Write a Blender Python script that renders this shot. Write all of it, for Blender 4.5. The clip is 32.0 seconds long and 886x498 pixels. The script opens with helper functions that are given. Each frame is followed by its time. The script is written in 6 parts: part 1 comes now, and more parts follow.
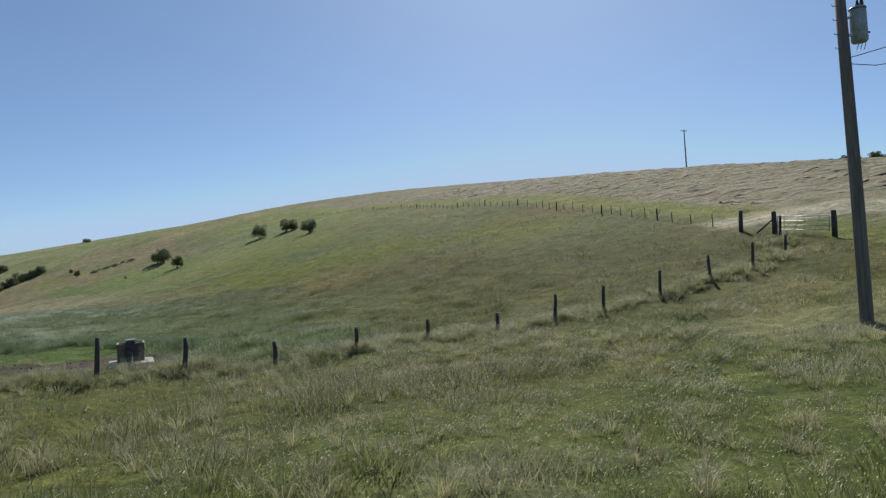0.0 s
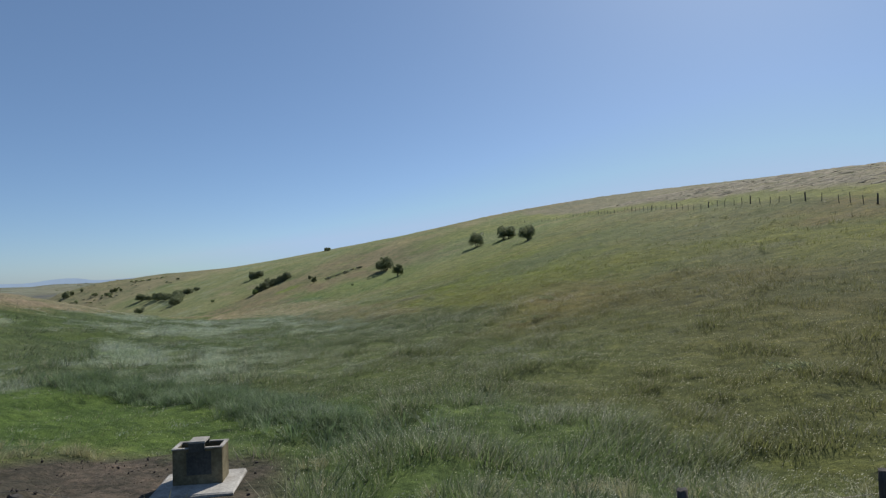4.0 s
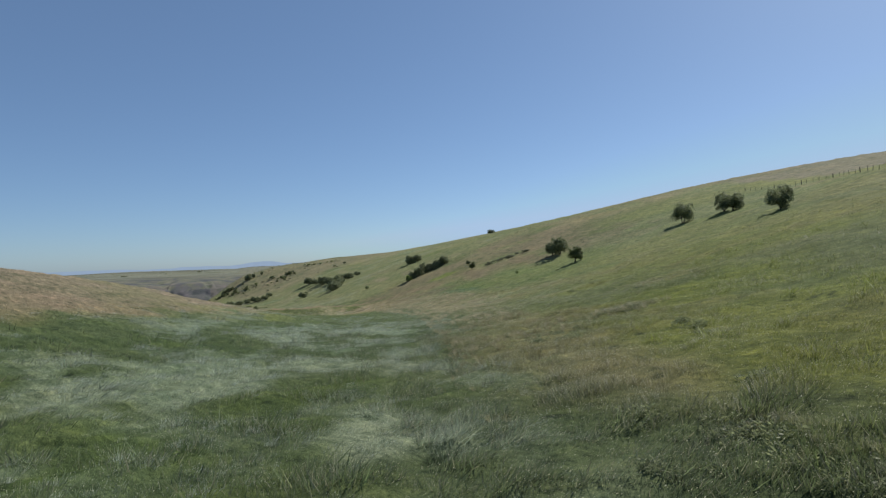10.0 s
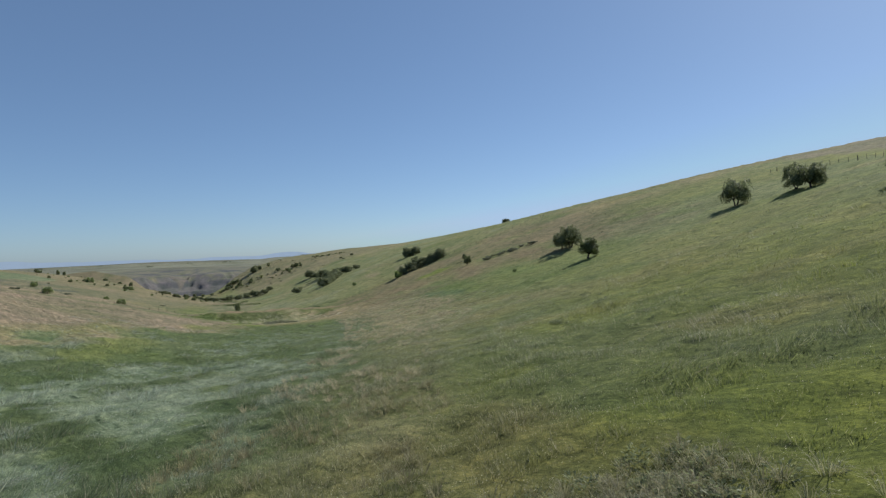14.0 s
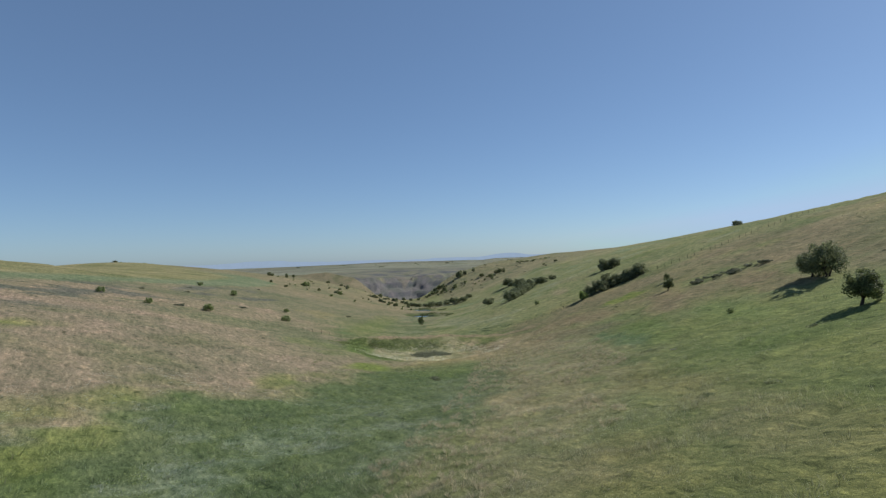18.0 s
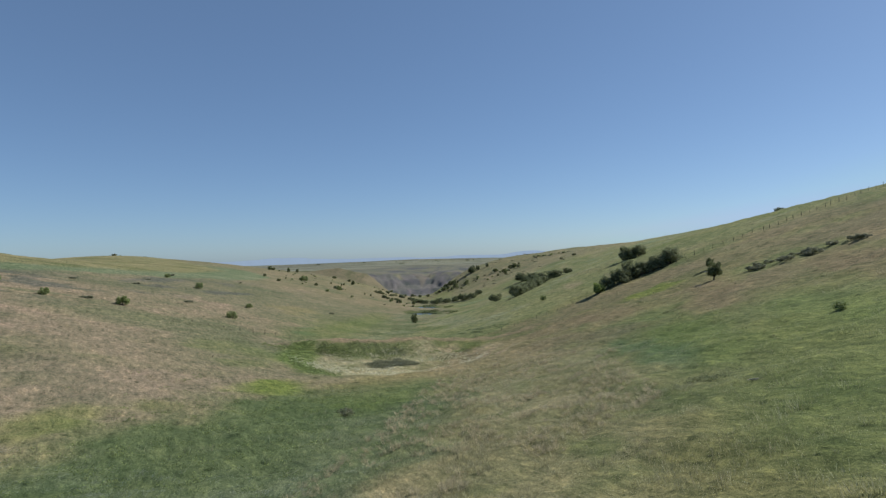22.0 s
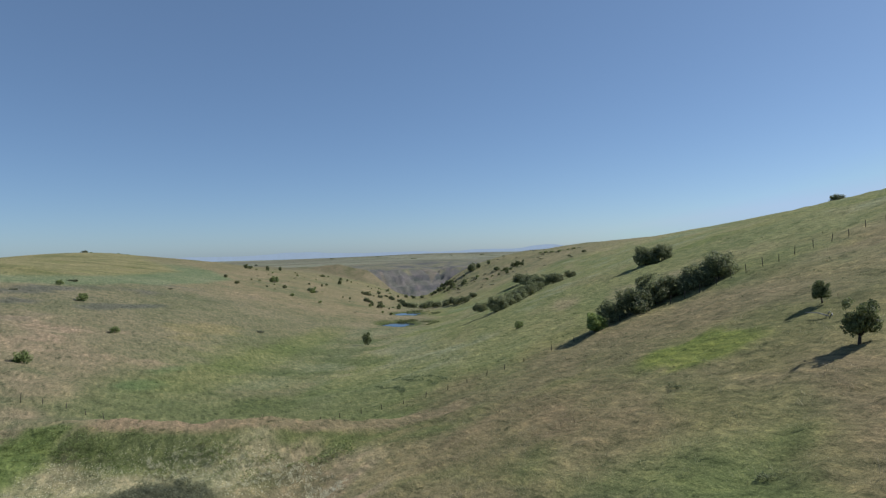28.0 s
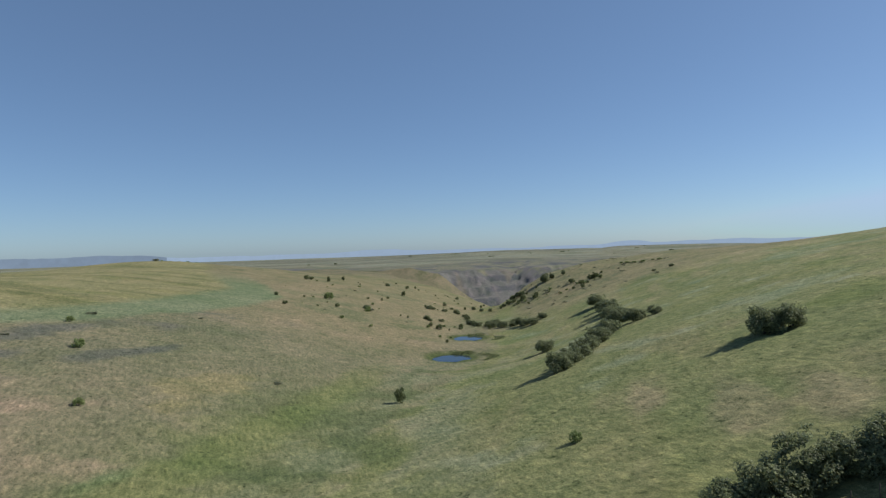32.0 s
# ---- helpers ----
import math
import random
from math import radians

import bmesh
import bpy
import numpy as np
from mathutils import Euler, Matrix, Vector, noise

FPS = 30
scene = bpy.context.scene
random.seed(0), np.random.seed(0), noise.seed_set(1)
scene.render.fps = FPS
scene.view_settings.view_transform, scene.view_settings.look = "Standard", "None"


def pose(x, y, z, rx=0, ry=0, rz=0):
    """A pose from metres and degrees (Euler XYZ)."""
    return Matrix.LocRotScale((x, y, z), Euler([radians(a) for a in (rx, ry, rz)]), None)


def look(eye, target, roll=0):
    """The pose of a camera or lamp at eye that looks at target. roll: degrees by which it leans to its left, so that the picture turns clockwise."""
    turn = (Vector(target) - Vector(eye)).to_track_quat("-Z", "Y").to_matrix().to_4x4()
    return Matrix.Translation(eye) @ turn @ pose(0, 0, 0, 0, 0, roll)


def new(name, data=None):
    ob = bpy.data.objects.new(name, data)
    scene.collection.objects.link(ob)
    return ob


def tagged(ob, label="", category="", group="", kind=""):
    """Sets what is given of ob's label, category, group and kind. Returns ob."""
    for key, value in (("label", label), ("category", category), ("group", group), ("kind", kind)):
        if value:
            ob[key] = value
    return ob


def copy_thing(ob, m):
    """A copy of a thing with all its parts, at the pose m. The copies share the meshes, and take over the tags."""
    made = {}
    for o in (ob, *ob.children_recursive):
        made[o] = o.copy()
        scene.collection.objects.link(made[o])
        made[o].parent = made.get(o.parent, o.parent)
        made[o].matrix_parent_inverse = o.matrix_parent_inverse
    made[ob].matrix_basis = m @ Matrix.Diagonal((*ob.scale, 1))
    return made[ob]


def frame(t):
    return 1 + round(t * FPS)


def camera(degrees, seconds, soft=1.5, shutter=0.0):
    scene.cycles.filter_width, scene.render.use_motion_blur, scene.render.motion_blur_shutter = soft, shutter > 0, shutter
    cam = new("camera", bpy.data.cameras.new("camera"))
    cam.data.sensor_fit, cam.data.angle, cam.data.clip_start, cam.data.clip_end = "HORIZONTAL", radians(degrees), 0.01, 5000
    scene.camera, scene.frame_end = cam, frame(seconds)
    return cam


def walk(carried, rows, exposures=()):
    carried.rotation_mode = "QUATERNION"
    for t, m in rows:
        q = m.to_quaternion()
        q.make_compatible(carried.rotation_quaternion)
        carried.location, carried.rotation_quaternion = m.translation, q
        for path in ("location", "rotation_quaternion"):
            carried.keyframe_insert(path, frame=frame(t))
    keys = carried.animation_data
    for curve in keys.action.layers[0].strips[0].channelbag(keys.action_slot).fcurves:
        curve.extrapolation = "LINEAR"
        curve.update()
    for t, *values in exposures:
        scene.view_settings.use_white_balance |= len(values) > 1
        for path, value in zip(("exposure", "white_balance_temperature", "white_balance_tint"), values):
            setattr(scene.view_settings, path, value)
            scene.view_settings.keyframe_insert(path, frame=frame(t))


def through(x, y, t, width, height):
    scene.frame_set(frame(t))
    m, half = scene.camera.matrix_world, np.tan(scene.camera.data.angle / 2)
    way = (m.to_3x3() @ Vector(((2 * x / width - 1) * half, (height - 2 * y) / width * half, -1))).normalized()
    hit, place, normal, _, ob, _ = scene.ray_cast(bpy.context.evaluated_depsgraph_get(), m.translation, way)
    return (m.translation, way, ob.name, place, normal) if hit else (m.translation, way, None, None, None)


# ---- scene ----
cam = camera(71.5, 32.0, 1.3)
PATH = [
    (0, (0.0, 0.0, 0.0), (-0.041, 2.0, 0.017), -2.4),
    (0.5, (-0.848, 1.227, 0.133), (-0.855, 3.226, 0.154), -2.2),
    (1, (-1.539, 2.773, 0.2), (-1.539, 4.773, 0.225), -2.1),
    (1.5, (-2.041, 4.466, 0.272), (-2.038, 6.466, 0.302), -2.0),
    (2, (-2.338, 6.084, 0.343), (-2.376, 8.083, 0.377), -2.0),
    (2.5, (-2.489, 7.797, 0.372), (-2.656, 9.789, 0.413), -2.1),
    (3, (-2.688, 9.716, 0.401), (-2.985, 11.693, 0.45), -2.1),
    (3.5, (-2.999, 11.802, 0.44), (-3.498, 13.737, 0.497), -2.1),
    (4, (-3.727, 14.166, 0.408), (-4.446, 16.031, 0.478), -1.9),
    (4.5, (-4.598, 16.614, 0.406), (-5.586, 18.351, 0.488), -1.7),
    (6.5, (-9.638, 24.627, 0.677), (-10.762, 26.279, 0.771), -1.8),
    (7, (-11.533, 27.418, 0.813), (-12.667, 29.062, 0.909), -1.9),
    (7.5, (-13.453, 30.482, 0.821), (-14.598, 32.119, 0.918), -1.9),
    (8, (-15.411, 33.552, 0.904), (-16.563, 35.184, 1.002), -1.9),
    (8.5, (-17.268, 37.205, 0.934), (-18.43, 38.83, 1.033), -1.9),
    (9, (-19.107, 41.28, 0.854), (-20.278, 42.898, 0.956), -1.9),
    (9.5, (-20.929, 45.349, 0.772), (-22.109, 46.96, 0.875), -1.9),
    (10, (-22.824, 48.867, 0.656), (-24.013, 50.474, 0.691), -1.8),
    (10.5, (-24.706, 53.623, 0.661), (-25.906, 55.223, 0.661), -1.7),
    (11, (-26.514, 57.3, 0.778), (-27.721, 58.895, 0.778), -1.8),
    (11.5, (-28.25, 62.512, 0.991), (-29.467, 64.099, 0.991), -1.9),
    (12, (-30.128, 66.759, 1.45), (-31.357, 68.337, 1.449), -2.0),
    (12.5, (-31.729, 71.57, 1.496), (-32.966, 73.141, 1.497), -2.0),
    (13, (-32.985, 74.745, 1.079), (-34.23, 76.311, 1.085), -2.0),
    (13.5, (-34.161, 78.622, 1.045), (-35.414, 80.181, 1.052), -1.8),
    (15.5, (-40.744, 94.462, 2.817), (-42.043, 95.983, 2.827), -2.2),
    (16, (-42.598, 98.316, 3.565), (-44.008, 99.734, 3.58), -1.9),
    (16.5, (-44.283, 102.209, 4.017), (-45.893, 103.396, 4.044), -1.8),
    (17, (-46.221, 106.118, 4.491), (-47.902, 107.201, 4.522), -1.6),
    (17.5, (-48.424, 109.481, 4.726), (-50.128, 110.527, 4.756), -1.5),
    (18, (-50.974, 112.821, 4.921), (-52.691, 113.845, 4.95), -1.5),
    (18.5, (-53.82, 116.08, 5.026), (-55.546, 117.09, 5.055), -1.5),
    (19, (-56.639, 119.215, 5.138), (-58.371, 120.214, 5.166), -1.4),
    (19.5, (-59.394, 122.091, 5.232), (-61.131, 123.082, 5.258), -1.4),
    (20, (-62.354, 125.16, 5.193), (-64.095, 126.144, 5.218), -1.4),
    (20.5, (-65.404, 128.226, 4.693), (-67.148, 129.204, 4.717), -1.4),
    (21, (-68.551, 131.241, 3.676), (-70.298, 132.215, 3.7), -1.4),
    (21.5, (-71.676, 134.434, 2.552), (-73.426, 135.402, 2.576), -1.3),
    (22, (-74.867, 137.75, 1.453), (-76.621, 138.711, 1.477), -1.3),
    (22.5, (-78.017, 141.126, 0.401), (-79.773, 142.082, 0.425), -1.3),
    (23, (-81.542, 144.75, -0.566), (-83.302, 145.699, -0.544), -1.2),
    (23.5, (-84.73, 148.273, -1.351), (-86.494, 149.216, -1.329), -1.2),
    (24, (-87.729, 151.496, -1.655), (-89.494, 152.436, -1.629), -1.1),
    (24.5, (-90.677, 154.763, -1.712), (-92.443, 155.7, -1.686), -1.1),
    (26.5, (-103.449, 167.248, -1.204), (-105.223, 168.173, -1.184), -0.9),
    (27, (-106.566, 170.146, -0.055), (-108.34, 171.068, -0.038), -1.0),
    (27.5, (-109.734, 173.253, 1.531), (-111.511, 174.171, 1.543), -1.1),
    (28, (-112.949, 176.493, 3.245), (-114.729, 177.405, 3.25), -1.4),
    (28.5, (-115.674, 179.073, 4.994), (-117.455, 179.984, 4.996), -1.5),
    (29, (-118.985, 182.084, 6.853), (-120.796, 182.932, 6.854), -1.5),
    (29.5, (-122.3, 184.889, 8.447), (-124.196, 185.526, 8.455), -1.3),
    (30, (-125.523, 187.833, 9.821), (-127.436, 188.417, 9.83), -1.3),
    (30.5, (-128.769, 190.472, 10.679), (-130.668, 191.1, 10.684), -1.4),
    (31, (-132.004, 192.808, 11.251), (-133.893, 193.464, 11.253), -1.5),
    (31.5, (-134.971, 195.073, 12.106), (-136.857, 195.738, 12.104), -1.5),
    (32, (-138.23, 197.547, 12.873), (-140.113, 198.222, 12.87), -1.6),
]
walk(cam, [(t, look(eye, target, roll)) for t, eye, target, roll in PATH], [(0.0, 0.06), (1.0, 0.02), (3.0, -0.03), (8.0, -0.03), (16.0, 0.0), (32.0, 0.0)])

# ---------------------------------------------------------------- light
SUN_UP, SUN_EAST = 41.5, 8.0          # elevation, and degrees east of the +y direction
world = bpy.data.worlds.new("clear_sky")
scene.world = world
world.use_nodes = True
wn = world.node_tree
sky = wn.nodes.new("ShaderNodeTexSky")
sky.sky_type, sky.sun_disc = "NISHITA", False
sky.sun_elevation, sky.sun_rotation = radians(SUN_UP), radians(SUN_EAST)
sky.altitude, sky.air_density, sky.dust_density, sky.ozone_density = 900, 0.75, 0.95, 2.4
wn.nodes["Background"].inputs["Strength"].default_value = 0.097
# thin summer haze: the clear sky's colour evened out by a quarter
haze = wn.nodes.new("ShaderNodeMix")
haze.data_type = "RGBA"
haze.inputs[0].default_value, haze.inputs[7].default_value = 0.24, (2.3, 3.7, 6.1, 1)
blue = wn.nodes.new("ShaderNodeMix")
blue.data_type, blue.blend_type = "RGBA", "MULTIPLY"
blue.inputs[0].default_value, blue.inputs[7].default_value = 1.0, (0.86, 0.975, 1.04, 1)
wn.links.new(sky.outputs["Color"], blue.inputs[6])
wn.links.new(blue.outputs[2], haze.inputs[6])
low = wn.nodes.new("ShaderNodeMix")        # the haze over the horizon stays bluish, never whiter than this
low.data_type, low.blend_type = "RGBA", "DARKEN"
low.inputs[0].default_value, low.inputs[7].default_value = 1.0, (4.2, 5.8, 8.0, 1)
wn.links.new(haze.outputs[2], low.inputs[6])
wn.links.new(low.outputs[2], wn.nodes["Background"].inputs["Color"])

sun_way = Vector((math.sin(radians(SUN_EAST)) * math.cos(radians(SUN_UP)), math.cos(radians(SUN_EAST)) * math.cos(radians(SUN_UP)), math.sin(radians(SUN_UP))))
sun_data = bpy.data.lights.new("sun", "SUN")
sun_data.energy, sun_data.angle, sun_data.color = 5.0, radians(0.53), (1.0, 0.95, 0.87)
sun = new("sun", sun_data)
sun.matrix_world = look(sun_way * 400, (0, 0, 0))


# ---------------------------------------------------------------- materials
def material(name, rough=0.9):
    m = bpy.data.materials.new(name)
    m.use_nodes = True
    nt = m.node_tree
    b = nt.nodes["Principled BSDF"]
    b.inputs["Roughness"].default_value = rough
    b.inputs["Specular IOR Level"].default_value = 0.25
    return m, nt, b


def noise_node(nt, scale, detail=4.0, rough=0.55, stretch=None, kind="Object"):
    tc = nt.nodes.new("ShaderNodeTexCoord")
    n = nt.nodes.new("ShaderNodeTexNoise")
    n.inputs["Scale"].default_value, n.inputs["Detail"].default_value, n.inputs["Roughness"].default_value = scale, detail, rough
    if stretch:
        mp = nt.nodes.new("ShaderNodeMapping")
        mp.inputs["Scale"].default_value = stretch
        nt.links.new(tc.outputs[kind], mp.inputs["Vector"])
        nt.links.new(mp.outputs["Vector"], n.inputs["Vector"])
    else:
        nt.links.new(tc.outputs[kind], n.inputs["Vector"])
    return n


def ramp(nt, fac, stops):
    r = nt.nodes.new("ShaderNodeValToRGB")
    r.color_ramp.elements[0].position, r.color_ramp.elements[0].color = stops[0][0], (*stops[0][1], 1)
    r.color_ramp.elements[1].position, r.color_ramp.elements[1].color = stops[-1][0], (*stops[-1][1], 1)
    for p, c in stops[1:-1]:
        e = r.color_ramp.elements.new(p)
        e.color = (*c, 1)
    nt.links.new(fac, r.inputs["Fac"])
    return r.outputs["Color"]


def mix(nt, kind, fac, a, b):
    x = nt.nodes.new("ShaderNodeMix")
    x.data_type, x.blend_type = "RGBA", kind
    for key, val in ((0, fac), (6, a), (7, b)):
        if isinstance(val, (int, float)):
            x.inputs[key].default_value = val
        elif isinstance(val, tuple):
            x.inputs[key].default_value = (*val, 1)
        else:
            nt.links.new(val, x.inputs[key])
    return x.outputs[2]


def bump(nt, b, height, strength, distance):
    n = nt.nodes.new("ShaderNodeBump")
    n.inputs["Strength"].default_value, n.inputs["Distance"].default_value = strength, distance
    nt.links.new(height, n.inputs["Height"])
    nt.links.new(n.outputs["Normal"], b.inputs["Normal"])


def mottled(name, dark, light, scale, rough=0.9, stretch=None, relief=0.4, depth=0.01, fine=6.0, metal=0.0):
    """Two scales of variation between two colours, with a fine relief."""
    m, nt, b = material(name, rough)
    big, small = noise_node(nt, scale, 5, 0.6, stretch), noise_node(nt, scale * fine, 4, 0.6, stretch)
    c = ramp(nt, big.outputs["Fac"], [(0.3, dark), (0.7, light)])
    g = ramp(nt, small.outputs["Fac"], [(0.25, (0.65, 0.65, 0.65)), (0.75, (1.25, 1.25, 1.25))])
    nt.links.new(mix(nt, "MULTIPLY", 1.0, c, g), b.inputs["Base Color"])
    b.inputs["Metallic"].default_value = metal
    bump(nt, b, small.outputs["Fac"], relief, depth)
    return m


def ground_material():
    m, nt, b = material("meadow", 0.95)
    b.inputs["Specular IOR Level"].default_value = 0.1
    at = nt.nodes.new("ShaderNodeAttribute")
    at.attribute_name = "growth"
    fine, mid, broad = noise_node(nt, 2.2, 7, 0.75), noise_node(nt, 0.34, 5, 0.62), noise_node(nt, 0.045, 5, 0.6)
    laid = noise_node(nt, 1.3, 4, 0.6, (0.75, 1.2, 1.0))
    c = mix(nt, "MULTIPLY", 1.0, at.outputs["Color"], ramp(nt, fine.outputs["Fac"], [(0.28, (0.72, 0.75, 0.72)), (0.5, (0.98, 0.98, 0.97)), (0.72, (1.27, 1.24, 1.2))]))
    c = mix(nt, "MULTIPLY", 1.0, c, ramp(nt, mid.outputs["Fac"], [(0.32, (0.77, 0.82, 0.77)), (0.68, (1.2, 1.17, 1.15))]))
    c = mix(nt, "MULTIPLY", 1.0, c, ramp(nt, laid.outputs["Fac"], [(0.31, (0.56, 0.6, 0.56)), (0.42, (0.95, 0.96, 0.95)), (0.58, (1.02, 1.02, 1.02)), (0.7, (1.36, 1.32, 1.26))]))
    c = mix(nt, "MULTIPLY", 1.0, c, ramp(nt, broad.outputs["Fac"], [(0.3, (0.74, 0.84, 0.74)), (0.7, (1.24, 1.15, 1.18))]))
    # flecks of seed heads, and shade in gaps between blades painted as dark spots
    fleck, gaps = noise_node(nt, 13, 3, 0.6, (0.8, 1.25, 1)), noise_node(nt, 5.5, 4, 0.7)
    c = mix(nt, "MULTIPLY", 1.0, c, ramp(nt, fleck.outputs["Fac"], [(0.32, (0.78, 0.8, 0.77)), (0.52, (0.98, 0.98, 0.98)), (0.68, (1.28, 1.26, 1.23))]))
    c = mix(nt, "MULTIPLY", 1.0, c, ramp(nt, gaps.outputs["Fac"], [(0.34, (0.62, 0.66, 0.62)), (0.5, (1.0, 1.0, 1.0)), (0.7, (1.22, 1.18, 1.15))]))
    # wisps of ripe heads combed by the wind, and dark clumps here and there
    comb, clump = noise_node(nt, 0.9, 6, 0.7, (0.5, 1.6, 1.0)), noise_node(nt, 0.85, 3, 0.5)
    c = mix(nt, "MULTIPLY", 1.0, c, ramp(nt, comb.outputs["Fac"], [(0.34, (0.7, 0.74, 0.7)), (0.5, (1.0, 1.0, 1.0)), (0.66, (1.36, 1.29, 1.24))]))
    c = mix(nt, "MULTIPLY", 1.0, c, ramp(nt, clump.outputs["Fac"], [(0.27, (0.36, 0.42, 0.36)), (0.345, (0.97, 0.98, 0.97)), (0.7, (1.06, 1.05, 1.04))]))
    nt.links.new(c, b.inputs["Base Color"])
    bump(nt, b, mix(nt, "ADD", 0.7, laid.outputs["Fac"], fine.outputs["Fac"]), 0.9, 0.6)
    # upright blades catch the light whatever the slope: lean the normal towards the zenith
    up = nt.nodes.new("ShaderNodeVectorMath")
    up.operation = "ADD"
    up.inputs[1].default_value = (0, 0, 1.15)
    unit = nt.nodes.new("ShaderNodeVectorMath")
    unit.operation = "NORMALIZE"
    link = b.inputs["Normal"].links[0].from_socket
    nt.links.new(link, up.inputs[0])
    nt.links.new(up.outputs[0], unit.inputs[0])
    nt.links.new(unit.outputs[0], b.inputs["Normal"])
    return m


def blade_material(name):
    """Thin blades that scatter light back and let as much of it through."""
    m, nt, b = material(name, 0.7)
    at = nt.nodes.new("ShaderNodeAttribute")
    at.attribute_name = "growth"
    nt.links.new(at.outputs["Color"], b.inputs["Base Color"])
    tr = nt.nodes.new("ShaderNodeBsdfTranslucent")
    nt.links.new(at.outputs["Color"], tr.inputs["Color"])
    lean_up(nt, (b.inputs["Normal"],), 0.8)
    both = nt.nodes.new("ShaderNodeAddShader")
    nt.links.new(b.outputs["BSDF"], both.inputs[0])
    nt.links.new(tr.outputs["BSDF"], both.inputs[1])
    nt.links.new(both.outputs["Shader"], nt.nodes["Material Output"].inputs["Surface"])
    return m


def lean_up(nt, shader_inputs, amount):
    """A sward takes the light from above: normals lean towards the zenith."""
    geo = nt.nodes.new("ShaderNodeNewGeometry")
    up = nt.nodes.new("ShaderNodeVectorMath")
    up.operation = "ADD"
    up.inputs[1].default_value = (0, 0, amount)
    unit = nt.nodes.new("ShaderNodeVectorMath")
    unit.operation = "NORMALIZE"
    nt.links.new(geo.outputs["Normal"], up.inputs[0])
    nt.links.new(up.outputs[0], unit.inputs[0])
    for socket in shader_inputs:
        nt.links.new(unit.outputs[0], socket)


def leaf_material(name, dark, light, through=0.25):
    m, nt, b = material(name, 0.55)
    geo = nt.nodes.new("ShaderNodeNewGeometry")
    patch = noise_node(nt, 0.7, 3, 0.6)
    c = ramp(nt, geo.outputs["Random Per Island"], [(0.0, dark), (0.75, light), (1.0, tuple(1.35 * v for v in light))])
    c = mix(nt, "MULTIPLY", 1.0, c, ramp(nt, patch.outputs["Fac"], [(0.3, (0.75, 0.78, 0.8)), (0.7, (1.2, 1.18, 1.05))]))
    nt.links.new(c, b.inputs["Base Color"])
    tr = nt.nodes.new("ShaderNodeBsdfTranslucent")
    nt.links.new(c, tr.inputs["Color"])
    mx = nt.nodes.new("ShaderNodeMixShader")
    mx.inputs["Fac"].default_value = through
    nt.links.new(b.outputs["BSDF"], mx.inputs[1])
    nt.links.new(tr.outputs["BSDF"], mx.inputs[2])
    nt.links.new(mx.outputs["Shader"], nt.nodes["Material Output"].inputs["Surface"])
    return m


def water_material():
    m, nt, b = material("pond_water", 0.04)
    n = noise_node(nt, 1.2, 3, 0.5)
    nt.links.new(ramp(nt, n.outputs["Fac"], [(0.3, (0.012, 0.022, 0.03)), (0.7, (0.02, 0.032, 0.036))]), b.inputs["Base Color"])
    b.inputs["IOR"].default_value, b.inputs["Specular IOR Level"].default_value = 1.33, 0.5
    bump(nt, b, n.outputs["Fac"], 0.08, 0.03)
    return m


MEADOW = ground_material()
BLADES = blade_material("grass_blades")
LEAF_DARK = leaf_material("hawthorn_leaves", (0.108, 0.13, 0.074), (0.245, 0.275, 0.152), 0.5)
LEAF_MID = leaf_material("shrub_leaves", (0.085, 0.105, 0.052), (0.2, 0.235, 0.11), 0.48)
LEAF_LIGHT = leaf_material("young_leaves", (0.11, 0.15, 0.055), (0.25, 0.31, 0.125), 0.4)
LEAF_GREY = leaf_material("sagebrush_leaves", (0.118, 0.132, 0.09), (0.25, 0.265, 0.18), 0.48)
LEAF_YOUNG = leaf_material("bright_young_leaves", (0.15, 0.21, 0.065), (0.32, 0.4, 0.14), 0.45)
BARK = mottled("bark", (0.035, 0.028, 0.022), (0.09, 0.075, 0.06), 9, 0.9, (1, 1, 0.25), 0.7, 0.02)
POST_WOOD = mottled("weathered_post_wood", (0.035, 0.032, 0.03), (0.12, 0.108, 0.095), 10, 0.9, (1, 1, 0.12), 0.7, 0.012)
POLE_WOOD = mottled("grey_pole_wood", (0.12, 0.10, 0.085), (0.25, 0.215, 0.185), 6, 0.85, (1, 1, 0.05), 0.6, 0.01)
WIRE = mottled("rusty_wire", (0.10, 0.085, 0.075), (0.22, 0.2, 0.185), 3, 0.6, None, 0.1, 0.001, 6, 0.4)
GALVANISED = mottled("galvanised_tube", (0.42, 0.45, 0.46), (0.62, 0.65, 0.66), 4, 0.45, None, 0.1, 0.001, 6, 0.6)
TANK_PAINT = mottled("grey_tank_paint", (0.3, 0.32, 0.33), (0.42, 0.44, 0.45), 3, 0.5, None, 0.05, 0.001)
PORCELAIN = mottled("brown_porcelain", (0.06, 0.035, 0.025), (0.1, 0.06, 0.04), 8, 0.25, None, 0.02, 0.001)
CONCRETE = mottled("stained_trough_concrete", (0.1, 0.085, 0.045), (0.235, 0.2, 0.125), 2.2, 0.92, None, 0.5, 0.01, 9)
CONCRETE_DARK = mottled("dark_mottled_concrete", (0.045, 0.046, 0.042), (0.11, 0.108, 0.095), 2.6, 0.9, None, 0.4, 0.01, 9)
CONCRETE_PALE = mottled("pale_slab_concrete", (0.24, 0.225, 0.2), (0.46, 0.44, 0.4), 1.8, 0.92, None, 0.5, 0.01, 12)
MUD = mottled("trampled_mud", (0.04, 0.033, 0.028), (0.1, 0.082, 0.068), 2.5, 0.95, None, 0.8, 0.04, 5)
